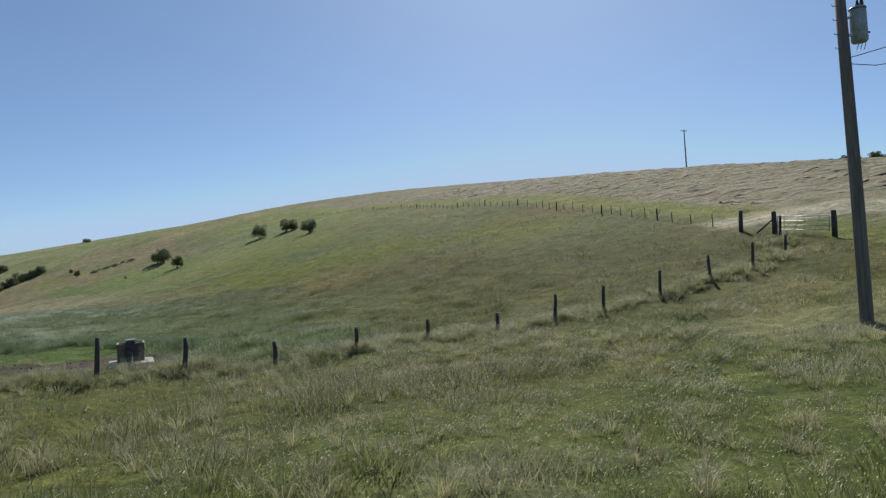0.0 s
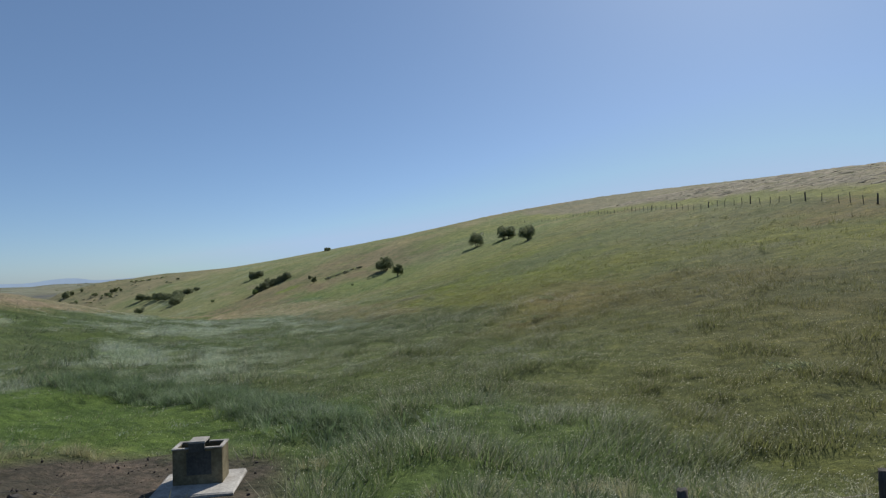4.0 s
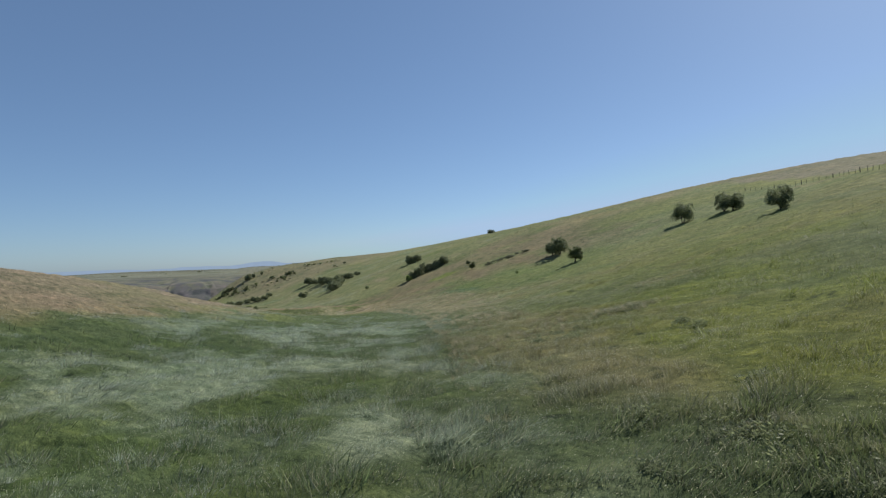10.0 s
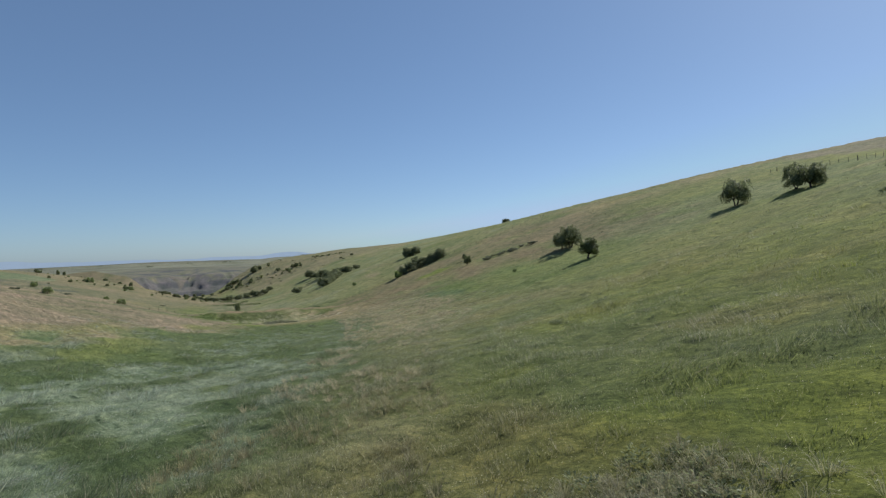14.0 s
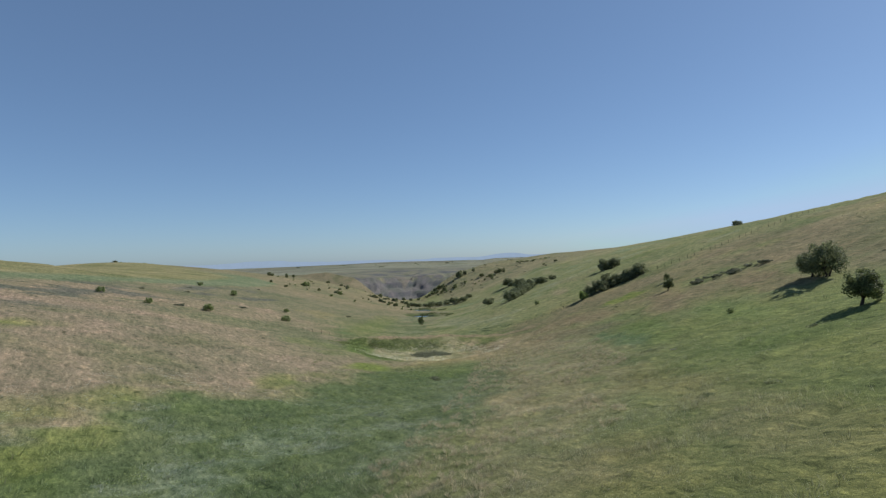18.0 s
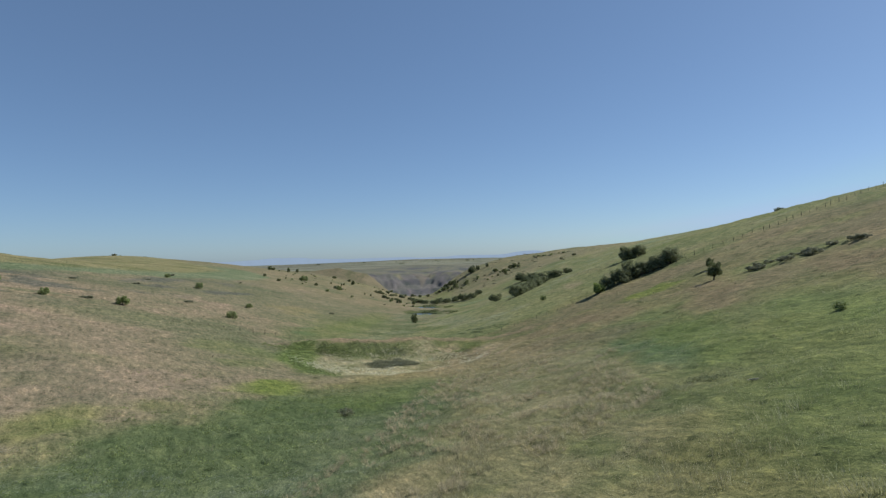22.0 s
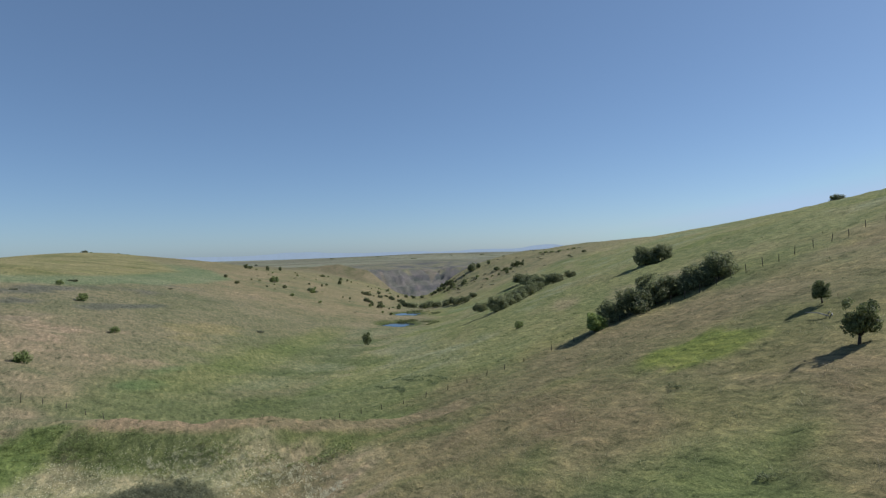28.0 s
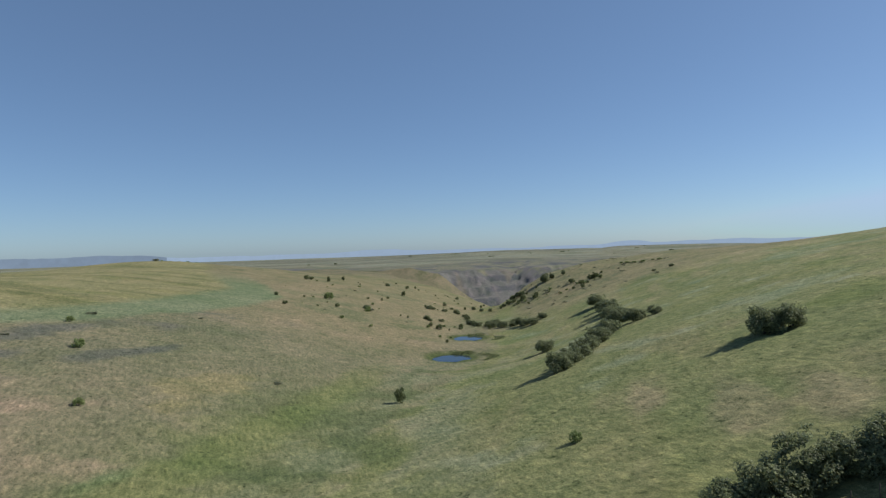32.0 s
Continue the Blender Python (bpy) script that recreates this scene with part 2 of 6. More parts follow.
HAY = mottled("mown_hay", (0.2, 0.172, 0.112), (0.4, 0.35, 0.25), 1.2, 0.95, (0.4, 2.5, 1), 0.9, 0.08)
DEADWOOD = mottled("bleached_deadwood", (0.3, 0.28, 0.25), (0.55, 0.52, 0.47), 6, 0.85, None, 0.4, 0.01)
WATER = water_material()


# ---------------------------------------------------------------- helpers of this scene
def mesh_from(name, verts, faces, smooth=True, mats=()):
    """A mesh out of numpy arrays; faces is one array of triangles or of quads."""
    verts, faces = np.asarray(verts, np.float32), np.asarray(faces, np.int32)
    me = bpy.data.meshes.new(name)
    n, k = faces.shape
    me.vertices.add(len(verts))
    me.vertices.foreach_set("co", verts.ravel())
    me.loops.add(n * k)
    me.loops.foreach_set("vertex_index", faces.ravel())
    me.polygons.add(n)
    me.polygons.foreach_set("loop_start", np.arange(0, n * k, k, dtype=np.int32))
    me.polygons.foreach_set("use_smooth", np.full(n, smooth, dtype=bool))
    me.update(calc_edges=True)
    for m in mats:
        me.materials.append(m)
    return me


def colour_layer(me, rgb):
    a = me.color_attributes.new("growth", "FLOAT_COLOR", "POINT")
    a.data.foreach_set("color", np.c_[rgb, np.ones(len(rgb))].astype(np.float32).ravel())


def part(name, bm, mat, parent, label=""):
    """Links a bmesh (or a mesh) as one object under a thing or a part."""
    if isinstance(bm, bmesh.types.BMesh):
        me = bpy.data.meshes.new(name)
        bm.to_mesh(me)
        bm.free()
        me.materials.append(mat)
    else:
        me = bm
    ob = new(name, me)
    ob.parent = parent
    if label:
        ob["label"] = label
    return ob


def empty(name, m, label, category, group="", kind=""):
    ob = new(name)
    ob.empty_display_size = 0.2
    ob.matrix_world = m
    return tagged(ob, label, category, group, kind)


def box(bm, size, at, turn=None, bevel=0.0):
    g = bmesh.ops.create_cube(bm, size=1.0)
    vs = g["verts"]
    m = Matrix.Translation(at) @ (turn or Matrix()) @ Matrix.Diagonal((*size, 1))
    bmesh.ops.transform(bm, matrix=m, verts=vs)
    if bevel:
        es = list({e for v in vs for e in v.link_edges})
        bmesh.ops.bevel(bm, geom=es, offset=bevel, segments=2, affect="EDGES")
    return bm


def tube(bm, points, radii, sides=8, cap=True):
    """A tapered tube along points."""
    pts = [Vector(p) for p in points]
    rings = []
    for i, p in enumerate(pts):
        way = (pts[min(i + 1, len(pts) - 1)] - pts[max(i - 1, 0)]).normalized()
        side = way.orthogonal().normalized() if not rings else (side - way * side.dot(way)).normalized()
        up = way.cross(side)
        rings.append([bm.verts.new(p + (side * math.cos(a) + up * math.sin(a)) * radii[i]) for a in (2 * math.pi * k / sides for k in range(sides))])
    for a, b in zip(rings, rings[1:]):
        for k in range(sides):
            f = bm.faces.new((a[k], a[(k + 1) % sides], b[(k + 1) % sides], b[k]))
            f.smooth = sides > 5
    if cap:
        bm.faces.new(rings[0][::-1])
        bm.faces.new(rings[-1])
    return bm


# ---------------------------------------------------------------- numbers for uneven ground
def lattice(i, j, seed):
    h = (i * 374761393 + j * 668265263 + seed * 2147483647) & 0xFFFFFFFF
    h = ((h ^ (h >> 13)) * 1274126177) & 0xFFFFFFFF
    return ((h ^ (h >> 16)) & 0xFFFF) / 65535.0


def value_noise(x, y, seed=0):
    x, y = np.asarray(x, float), np.asarray(y, float)
    i, j = np.floor(x).astype(np.int64), np.floor(y).astype(np.int64)
    a, b = x - i, y - j
    a, b = a * a * a * (a * (a * 6 - 15) + 10), b * b * b * (b * (b * 6 - 15) + 10)
    return (lattice(i, j, seed) * (1 - a) + lattice(i + 1, j, seed) * a) * (1 - b) + (lattice(i, j + 1, seed) * (1 - a) + lattice(i + 1, j + 1, seed) * a) * b


def fbm(x, y, size, octaves=4, seed=0):
    """Noise about 0, mostly within -0.5 to 0.5, with that wavelength in metres."""
    total, amp, out = 0.0, 1.0, 0.0
    for k in range(octaves):
        out = out + amp * (value_noise(x / size * 2**k + 17.3 * k, y / size * 2**k - 9.1 * k, seed + k) - 0.5)
        total += amp
        amp *= 0.55
    return out / total * 1.6


def smooth(x, a, b):
    t = np.clip((np.asarray(x, float) - a) / (b - a), 0, 1)
    return t * t * (3 - 2 * t)


# ---------------------------------------------------------------- the lie of the land
# u runs down the valley, v across it (up the right-hand hill). At each station: the
# valley's line, its floor and the gradients of both sides, band by band outwards.
CU, SU = 0.83, 0.5578
STATION = np.array([-120, -30, 40, 100, 170, 250, 340, 450, 580, 720, 880.0])
AXIS = np.array([-5, 8, 18, 36, 52, 54, 45, 46, 28, 14, 10.0])
FLOOR = np.array([-0.5, -4.8, -8.3, -11.3, -15.9, -22.1, -27.7, -33.1, -37.5, -45.0, -66.0])
RIGHT_BANDS, LEFT_BANDS, ROUNDING = (0, 40, 100, 190), (0, 40, 110, 210), 12.0
RIGHT = np.array([[0.062, 0.156, 0.232, 0.262, 0.269, 0.385, 0.46, 0.489, 0.511, 0.60, 0.72], [0.039, 0.147, 0.232, 0.292, 0.344, 0.383, 0.34, 0.334, 0.337, 0.34, 0.36], [-0.001, 0.048, 0.092, 0.14, 0.203, 0.2, 0.179, 0.195, 0.142, 0.10, 0.10], [0.009, 0.025, 0.036, 0.046, 0.063, 0.084, 0.121, 0.155, 0.13, 0.06, 0.03]])
LEFT = np.array([[0.031, 0.153, 0.251, 0.338, 0.38, 0.332, 0.311, 0.284, 0.27, 0.30, 0.36], [0.081, 0.095, 0.102, 0.107, 0.121, 0.184, 0.221, 0.223, 0.27, 0.27, 0.30], [0.095, 0.103, 0.11, 0.117, 0.125, 0.134, 0.135, 0.108, 0.12, 0.13, 0.15], [0.112, 0.114, 0.113, 0.109, 0.099, 0.078, 0.045, 0.002, 0.0, 0.01, 0.02]])


def to_uv(x, y):
    return -CU * x + SU * y, SU * x + CU * y


def to_xy(u, v):
    return -CU * u + SU * v, SU * u + CU * v


def along(u, values):
    """A smooth run of values from station to station."""
    u = np.clip(u, STATION[0], STATION[-1])
    slope = np.empty(len(values))
    slope[1:-1] = (values[2:] - values[:-2]) / (STATION[2:] - STATION[:-2])
    slope[0], slope[-1] = (values[1] - values[0]) / (STATION[1] - STATION[0]), (values[-1] - values[-2]) / (STATION[-1] - STATION[-2])
    k = np.clip(np.searchsorted(STATION, u) - 1, 0, len(STATION) - 2)
    h = STATION[k + 1] - STATION[k]
    t = (u - STATION[k]) / h
    return (2 * t**3 - 3 * t**2 + 1) * values[k] + (t**3 - 2 * t * t + t) * h * slope[k] + (3 * t * t - 2 * t**3) * values[k + 1] + (t**3 - t * t) * h * slope[k + 1]


def soft(x):
    return ROUNDING * np.logaddexp(0, x / ROUNDING)


DAM_U, DAM_TOP, POOL_V = 250.5, -13.5, 54.7
PONDS = ((437.0, 35.4, 7.0, 6.6, -26.3), (498.0, 28.4, 7.0, 6.6, -28.4))      # u, v, half sizes, water level


def valley(u, v):
    d = d_all = v - along(u, AXIS)
    d = np.where(d > 250, 250 + 90 * np.tanh((d - 250) / 90), d)
    d = np.where(d < -330, -330 + 90 * np.tanh((d + 330) / 90), d)
    z = along(u, FLOOR)
    for bands, grades, side in ((RIGHT_BANDS, RIGHT, d), (LEFT_BANDS, LEFT, -d)):
        steps = [soft(side - b) for b in bands] + [0.0]
        for i in range(4):
            z = z + along(u, grades[i]) * (steps[i] - steps[i + 1])
    z = z - 0.045 * np.maximum(-d_all - 335, 0) * smooth(u, 60, 200)
    return z, d


CREASE_V = -95.0


def far_wall(u, v):
    """The canyon's far wall: two faces that meet in a crease. How far behind its foot a place lies, and the place along the face."""
    turn = smooth(v, CREASE_V - 22, CREASE_V + 22)
    left, right = 0.76 * (0.85 * u + v), v + 0.12 * u + 759
    ribs = [34 * fbm(p, p * 0 + k, 170, 3, 60 + k) + 46 * (0.2 - np.abs(fbm(p, 0.06 * u, 62, 3, 64 + k))) for k, p in enumerate((left, right))]
    gully = (ribs[0] * (1 - turn) + 0.12 * ribs[1] * turn) * (0.1 + 0.9 * smooth(np.abs(v - CREASE_V), 25, 80))
    foot = np.where(v < CREASE_V, 1400 - 0.85 * (CREASE_V - v), 1400 + 0.12 * (v - CREASE_V)) + 5 * np.exp(-(((v - CREASE_V) / 14) ** 2)) - gully
    return u - np.maximum(foot, 1110), left * (1 - turn) + right * turn


def wall_rise(back, p):
    """The share of the wall's height reached that far back: talus, broken cliff bands, and a gentle shoulder on top."""
    f = np.interp(back, [0, 255, 300, 430, 640, 900], [0, 0.955, 0.968, 0.98, 0.993, 1.0])
    bands = 9.0
    at = f * bands + 0.25 * fbm(p, p * 0, 140, 2, 66)
    step = (np.floor(at) + smooth(at % 1.0, 0.55, 0.95) - at) / bands
    return f + step * 0.8 * smooth(fbm(p, f * 300, 46, 3, 67), -0.3, 0.15) * smooth(f, 0.0, 0.1) * smooth(f, 0.995, 0.97), at % 1.0


def ground_z(x, y, rough=True):
    x, y = np.asarray(x, float), np.asarray(y, float)
    u, v = to_uv(x, y)
    z, d = valley(u, v)
    # the hay field's crown, and the rocky knob on the far left skyline
    z = z + 6.5 * np.exp(-(((u - 668) / 60) ** 2 + ((v + 277) / 60) ** 2))
    # the spur above the canyon's mouth
    z = z + np.interp(v, [-8, 11, 31, 46, 60, 74, 85, 98, 111, 137, 158, 180, 205], [0, 4, 14, 16.5, 14, 12.5, 10.5, 8, 5.6, 4.2, 2.9, 1.5, 0]) * np.exp(-(((u - 712) / 76) ** 2))
    # trodden level pad round the trough
    pad = smooth(np.hypot((x + 13.3) / 2.6, (y - 24.3) / 2.2), 1.25, 0.7)
    z = z * (1 - pad) + (-3.78) * pad
    # dry stock pond and the dam below it
    basin = np.exp(-((((u - 235.5) / 11.5) ** 2 + ((v - 56) / 14) ** 2) ** 2))
    z = z * (1 - basin) + (-15.9) * basin
    crest = DAM_TOP + 0.15 * np.sin(v * 0.35) - np.maximum(np.abs(u - DAM_U - 0.06 * (v - 53)) - 1.6, 0) * 0.42
    crest = crest - 0.5 * np.maximum(np.abs(v - 53) - 24, 0)
    z = np.maximum(z, crest)
    # low rises of the valley floor above each pond
    for ru, rv, high in ((392, 37, 1.9), (458, 33, 1.9)):
        z = z + high * np.exp(-(((u - ru) / 15) ** 2 + ((v - rv) / 19) ** 2))
    # two small ponds with low banks on their lower side
    for pu, pv, ru, rv, level in PONDS:
        r = np.sqrt(((u - pu) / ru) ** 2 + ((v - pv) / rv) ** 2)
        bank = level + 0.9 - 0.3 * np.abs(u - pu - ru * 1.25)
        z = np.where(np.abs(v - pv) < rv * 1.5, np.maximum(z, bank), z)
        w = smooth(r, 1.5, 0.95)
        z = z * (1 - w) + (level - 0.5) * w
        z = np.where((r > 1.0) & (r < 1.6) & (z < level + 0.1), level + 0.12, z)
    # the canyon into which the valley runs, and the plain beyond it
    plain = -31 - 16 * smooth(v, -300, -1600) + 9 * fbm(x, y, 900, 4, 70) + 14 * smooth(u, 1700, 4400)
    over = smooth(u, 780, 1000)
    base = z * (1 - over) + np.minimum(z, plain + 12) * over
    deep = np.maximum(-58 - 0.25 * (u - 862), -235) + 0.40 * np.abs(v - 10 + 0.2 * (u - 862) + 10 * fbm(v, u, 90, 3, 63))
    near_side = np.where(u > 862, np.minimum(base, np.logaddexp(deep / 8, -235 / 8) * 8), base)
    back, face = far_wall(u, v)
    canyon = np.maximum(near_side, -235 + (plain + 235) * wall_rise(back, face)[0])
    # pale spur in front of the far wall, level with the plain on its outer side
    nose = np.interp(v, [-420, -186, -155, -116, -94, -72, -52, 0], [-26, -14, -13, -19, -35, -52, -67, -110]) + 4 * fbm(v, u, 40, 3, 62)
    spur = nose - 0.6 * np.maximum(1000 - u, 0) - np.maximum(u - 1000, 0) * (0.05 + 0.65 * smooth(v, -230, -170))
    canyon = np.where(u > 900, np.maximum(canyon, spur), canyon)
    side = smooth(np.abs(v), 620, 1500)
    z = np.where(u > 800, canyon * (1 - side) + (plain - 4) * side, z)
    # away from the valley the hills sink to the plain
    away = smooth(np.hypot(x + 250, y - 230), 780, 1500)
    z = np.where(u > 800, z, z * (1 - away) + plain * away)
    if rough:
        near = 1 - smooth(np.hypot(x + 90, y - 110), 250, 700)
        z = z + near * (1 - pad) * (0.4 * fbm(x, y, 2.4, 3, 1) + 0.22 * fbm(x, y, 1.3, 2, 2)) + 0.55 * fbm(x, y, 24, 3, 3) * smooth(np.abs(d), 4, 40) * (basin < 0.2)
    return z


def gz(x, y):
    return float(ground_z(np.array([x]), np.array([y]))[0])


# ---------------------------------------------------------------- what grows where
FIELD_U = np.array([-200, 0, 8, 18, 27, 40, 59, 103, 154, 180, 260, 400, 900.0])
FIELD_V = np.array([20, 40, 51, 62, 72, 83, 97, 127, 156, 168, 215, 300, 480.0])
OLIVE, GREEN, LUSH = (0.178, 0.167, 0.08), (0.143, 0.166, 0.075), (0.102, 0.132, 0.07)
SILVER, TAN, STRAW = (0.245, 0.285, 0.235), (0.225, 0.20, 0.125), (0.36, 0.32, 0.22)
ROSE, YELLOWISH, LAWN = (0.25, 0.2, 0.15), (0.158, 0.186, 0.042), (0.074, 0.112, 0.03)
PURPLE, CROP, TEAL = (0.108, 0.112, 0.1), (0.225, 0.208, 0.12), (0.15, 0.185, 0.115)
EARTH, STUBBLE, SAGE = (0.078, 0.065, 0.055), (0.172, 0.158, 0.108), (0.15, 0.168, 0.11)
# far rock and plain: distance haze mixed in as a paler, bluer tone
HAZY_BASALT, HAZY_SCREE, HAZY_PLAIN = (0.088, 0.091, 0.11), (0.136, 0.132, 0.142), (0.2, 0.205, 0.17)


PATCHES = (
    ((0.165, 0.19, 0.06), 0.5, ((148.8, 35.2, 5.5, 2.6), (160, 31, 5, 2), (179.5, 40.4, 7, 2.2), (139.8, 34.4, 7, 2.2), (178.9, 5.8, 7, 3), (178.9, 5.8, 3, 2))),
    ((0.138, 0.138, 0.068), 0.75, ((233, 100.5, 5, 3.6), (241, 105, 5, 3), (229, 94, 5, 3))),
    ((0.135, 0.185, 0.04), 0.85, ((205.5, 46.4, 5.5, 3.8),)),
    ((0.128, 0.172, 0.06), 0.55, ((190, 99.8, 10, 2.8), (181.9, 99.2, 7, 3), (199.5, 89.5, 8, 3.2), (185, 88, 6, 2.5), (203.5, 90, 5, 4), (223.5, 101.4, 3.2, 1.5), (220, 95.8, 2.4, 1.3))),
    ((0.095, 0.145, 0.075), 0.7, ((201, 85.6, 5, 2.8), (206, 85.2, 3, 2), (190, 86.2, 7, 2.4), (277.5, 27.7, 5, 2.5), (291, 23.9, 7, 3), (147, 28, 5, 2))),
    ((0.192, 0.151, 0.099), 0.65, ((238, 82, 9, 5), (234, 89, 9, 4), (214, 97.5, 8, 3.2), (252, 75, 6, 3), (214, 112, 10, 4), (223, 101, 9, 2.6), (211, 124, 14, 6), (203, 111, 10, 4))),
    ((0.148, 0.14, 0.09), 0.75, ((195, 21, 6, 4), (215, 86, 6, 3), (344, 20, 12, 4))),
    ((0.205, 0.185, 0.105), 0.8, ((342, 3, 15, 8), (325, 9, 8, 4))),
    (PURPLE, 0.85, ((344, -23, 13, 3.5), (333, -44, 15, 3.5), (353, -48, 15, 3.5), (357, -22, 9, 2.5), (318, -33, 14, 3))),
    ((0.24, 0.205, 0.138), 0.7, ((295, 100.6, 9, 3), (289, 107.8, 8, 2.5), (310, 92, 9, 2.4))),
)


def blend(rgb, colour, w):
    w = np.clip(w, 0, 1)[:, None]
    return rgb * (1 - w) + np.array(colour) * w


def silver_bed(u, d):
    """Where the silvery heads stand thickest."""
    return 0.12 * smooth(u, 38, 45) * smooth(u, 82, 66) * smooth(d, -15, -9) * smooth(d, 12, 7)


def growth(x, y):
    """The plants' colour and height at each place, and how bare it is."""
    u, v = to_uv(x, y)
    d = v - along(u, AXIS)
    n1, n2, n3 = fbm(x, y, 34, 4, 11), fbm(x, y, 11, 4, 12), fbm(x, y, 3.6, 3, 13)
    # streaks that follow the slope
    n4 = fbm(u / 3.2, v, 9, 4, 14)
    j = 6 * n2 + 3 * n3
    rgb = np.tile(np.array(GREEN), (len(x), 1))
    tall = np.full(len(x), 0.2)
    bare = np.zeros(len(x))
    n5 = fbm(x, y, 80, 3, 16)
    # right-hand slope
    rgb = blend(rgb, OLIVE, smooth(n1 + 0.6 * n4, -0.15, 0.3))
    rgb = blend(rgb, TAN, 0.6 * smooth(n2 + n4, 0.12, 0.5))
    rgb = blend(rgb, SAGE, 0.6 * smooth(n1 - n4, 0.2, 0.55) * (1 - 0.8 * smooth(u, 160, 190) * smooth(u, 275, 250)))
    rgb = blend(rgb, (0.2, 0.178, 0.105), 0.65 * smooth(u, 196, 220) * smooth(u, 275, 255) * smooth(n1 + n2, -0.35, 0.25))
    start = np.interp(u, [20, 60, 80], [9, 15, 18]) + 0.5 * j
    w = smooth(d, start, start + 5) * smooth(d, 80, 45) * smooth(u, 20, 32) * smooth(u, 140, 100)
    rgb = blend(rgb, YELLOWISH, 0.92 * w * smooth(n2 + 0.8 * n1, -0.5, 0.15))
    rgb = blend(rgb, (0.205, 0.178, 0.085), 0.35 * w * smooth(n4 + 0.6 * n3, 0.2, 0.55))
    w = smooth(d, 28, 44) * smooth(u, 90, 130) * smooth(u, 235, 205)
    rgb = blend(rgb, (0.138, 0.166, 0.052), 0.75 * w * smooth(n1 + 0.5 * n2, -0.4, 0.15))
    w = smooth(d, 58, 66) * smooth(d, 92, 80) * smooth(u, 165, 190) * smooth(u, 290, 250) + smooth(d, 14, 26) * smooth(d, 62, 52) * smooth(u, 198, 216) * smooth(u, 274, 262)
    rgb = blend(rgb, (0.17, 0.147, 0.094), 0.8 * np.clip(w, 0, 1) * smooth(n2 + n4, -0.5, 0.1))
    rgb = blend(rgb, (0.142, 0.178, 0.044), 0.85 * smooth(np.hypot((u - 241.9) / 4.9, (v - 97.6) / 3.9) + 0.8 * n2 + 0.4 * n3, 1.1, 0.75))
    w = smooth(u, 262, 282) * smooth(d, -6, 6)
    rgb = blend(rgb, (0.178, 0.19, 0.096), 0.75 * w)
    rgb = blend(rgb, (0.142, 0.168, 0.06), 0.65 * w * smooth(n1 - 0.5 * n4, 0.05, 0.45))
    rgb = blend(rgb, TAN, 0.5 * w * smooth(n4 + 0.4 * n1, 0.1, 0.5))
    rgb = blend(rgb, SILVER, 0.35 * w * smooth(n2 - 0.5 * n1, 0.2, 0.55))
    rgb = blend(rgb, (0.25, 0.225, 0.14), 0.6 * smooth(u, 380, 520) * smooth(d, 16, 45) * smooth(n1 + n4, -0.3, 0.25))
    # ripe brownish heads over the upper slope
    w = smooth(d, 4, 14) * smooth(d, 90, 60) * smooth(u, 8, 24) * smooth(u, 150, 110)
    rgb = blend(rgb, (0.18, 0.142, 0.07), (0.08 + 0.2 * smooth(u, 58, 38)) * w * smooth(n1 + 0.7 * n4 - 0.3 * n2, -0.05, 0.4))
    # rough grass this side of the first fence
    w = smooth(u + 0.35 * v + j * 0.4, 36, 28) * smooth(v, 70, 45)
    rgb = blend(rgb, (0.148, 0.148, 0.058), w)
    rgb = blend(rgb, (0.122, 0.144, 0.042), w * smooth(n2 + 0.3 * n1, -0.12, 0.25))
    rgb = blend(rgb, (0.265, 0.25, 0.165), 0.7 * w * smooth(n3 + n2, 0.2, 0.6))
    tall = np.where(w > 0.5, 0.22, tall)
    lush = smooth(np.hypot((u - 27) / 12, (v - 17.5) / 6.5) + 0.5 * n2, 1.1, 0.6)
    rgb = blend(rgb, (0.098, 0.145, 0.055), 0.85 * lush)
    tall = np.where(lush > 0.5, 0.36, tall)
    # lush strip on the valley floor, matted pale grass beside it
    reach = 7 * smooth(u, 68, 54) * smooth(u, 40, 47)
    left_edge = np.interp(u, [20, 100, 168, 200, 215], [-28, -25, -12, -4, 2])
    strip = smooth(d, left_edge - 5 + 2.2 * j, left_edge + 6 + 2.2 * j) * smooth(d, 16 + j + reach, 9 + j + reach) * smooth(u, 24, 34) * smooth(u, 216, 196)
    near, wide = np.interp(u, [40, 100, 150, 215], [10, 11, 12, 14]), np.interp(u, [40, 60, 80, 110, 150, 180, 215], [15, 15, 17, 19, 24, 30, 28])
    matted = smooth(d, near - 3 + 0.7 * j, near + 2 + 0.7 * j) * smooth(d, wide + 5 + 0.7 * j, wide - 2 + 0.7 * j) * smooth(u, 58, 74) * smooth(u, 224, 206)
    rgb = blend(rgb, (0.2, 0.185, 0.11), (0.5 + 0.25 * smooth(u, 90, 130)) * matted)
    rgb = blend(rgb, (0.15, 0.165, 0.08), 0.7 * matted * smooth(n2 - n1, 0.0, 0.4))
    rgb = blend(rgb, STRAW, 0.3 * matted * smooth(n3 + n4, 0.1, 0.5))
    rgb = blend(rgb, (0.11, 0.138, 0.055), 0.65 * matted * smooth(n3 - n4, 0.15, 0.5) * smooth(u, 100, 150))
    w = smooth(d, 26, 36) * smooth(d, 80, 60) * smooth(u, 145, 172) * smooth(u, 218, 204)
    rgb = blend(rgb, (0.114, 0.15, 0.056), 0.65 * w * smooth(n2 + n1, -0.4, 0.2))
    rgb = blend(rgb, LUSH, strip)
    rgb = blend(rgb, (0.096, 0.126, 0.06), 0.75 * strip * smooth(u, 110, 150))
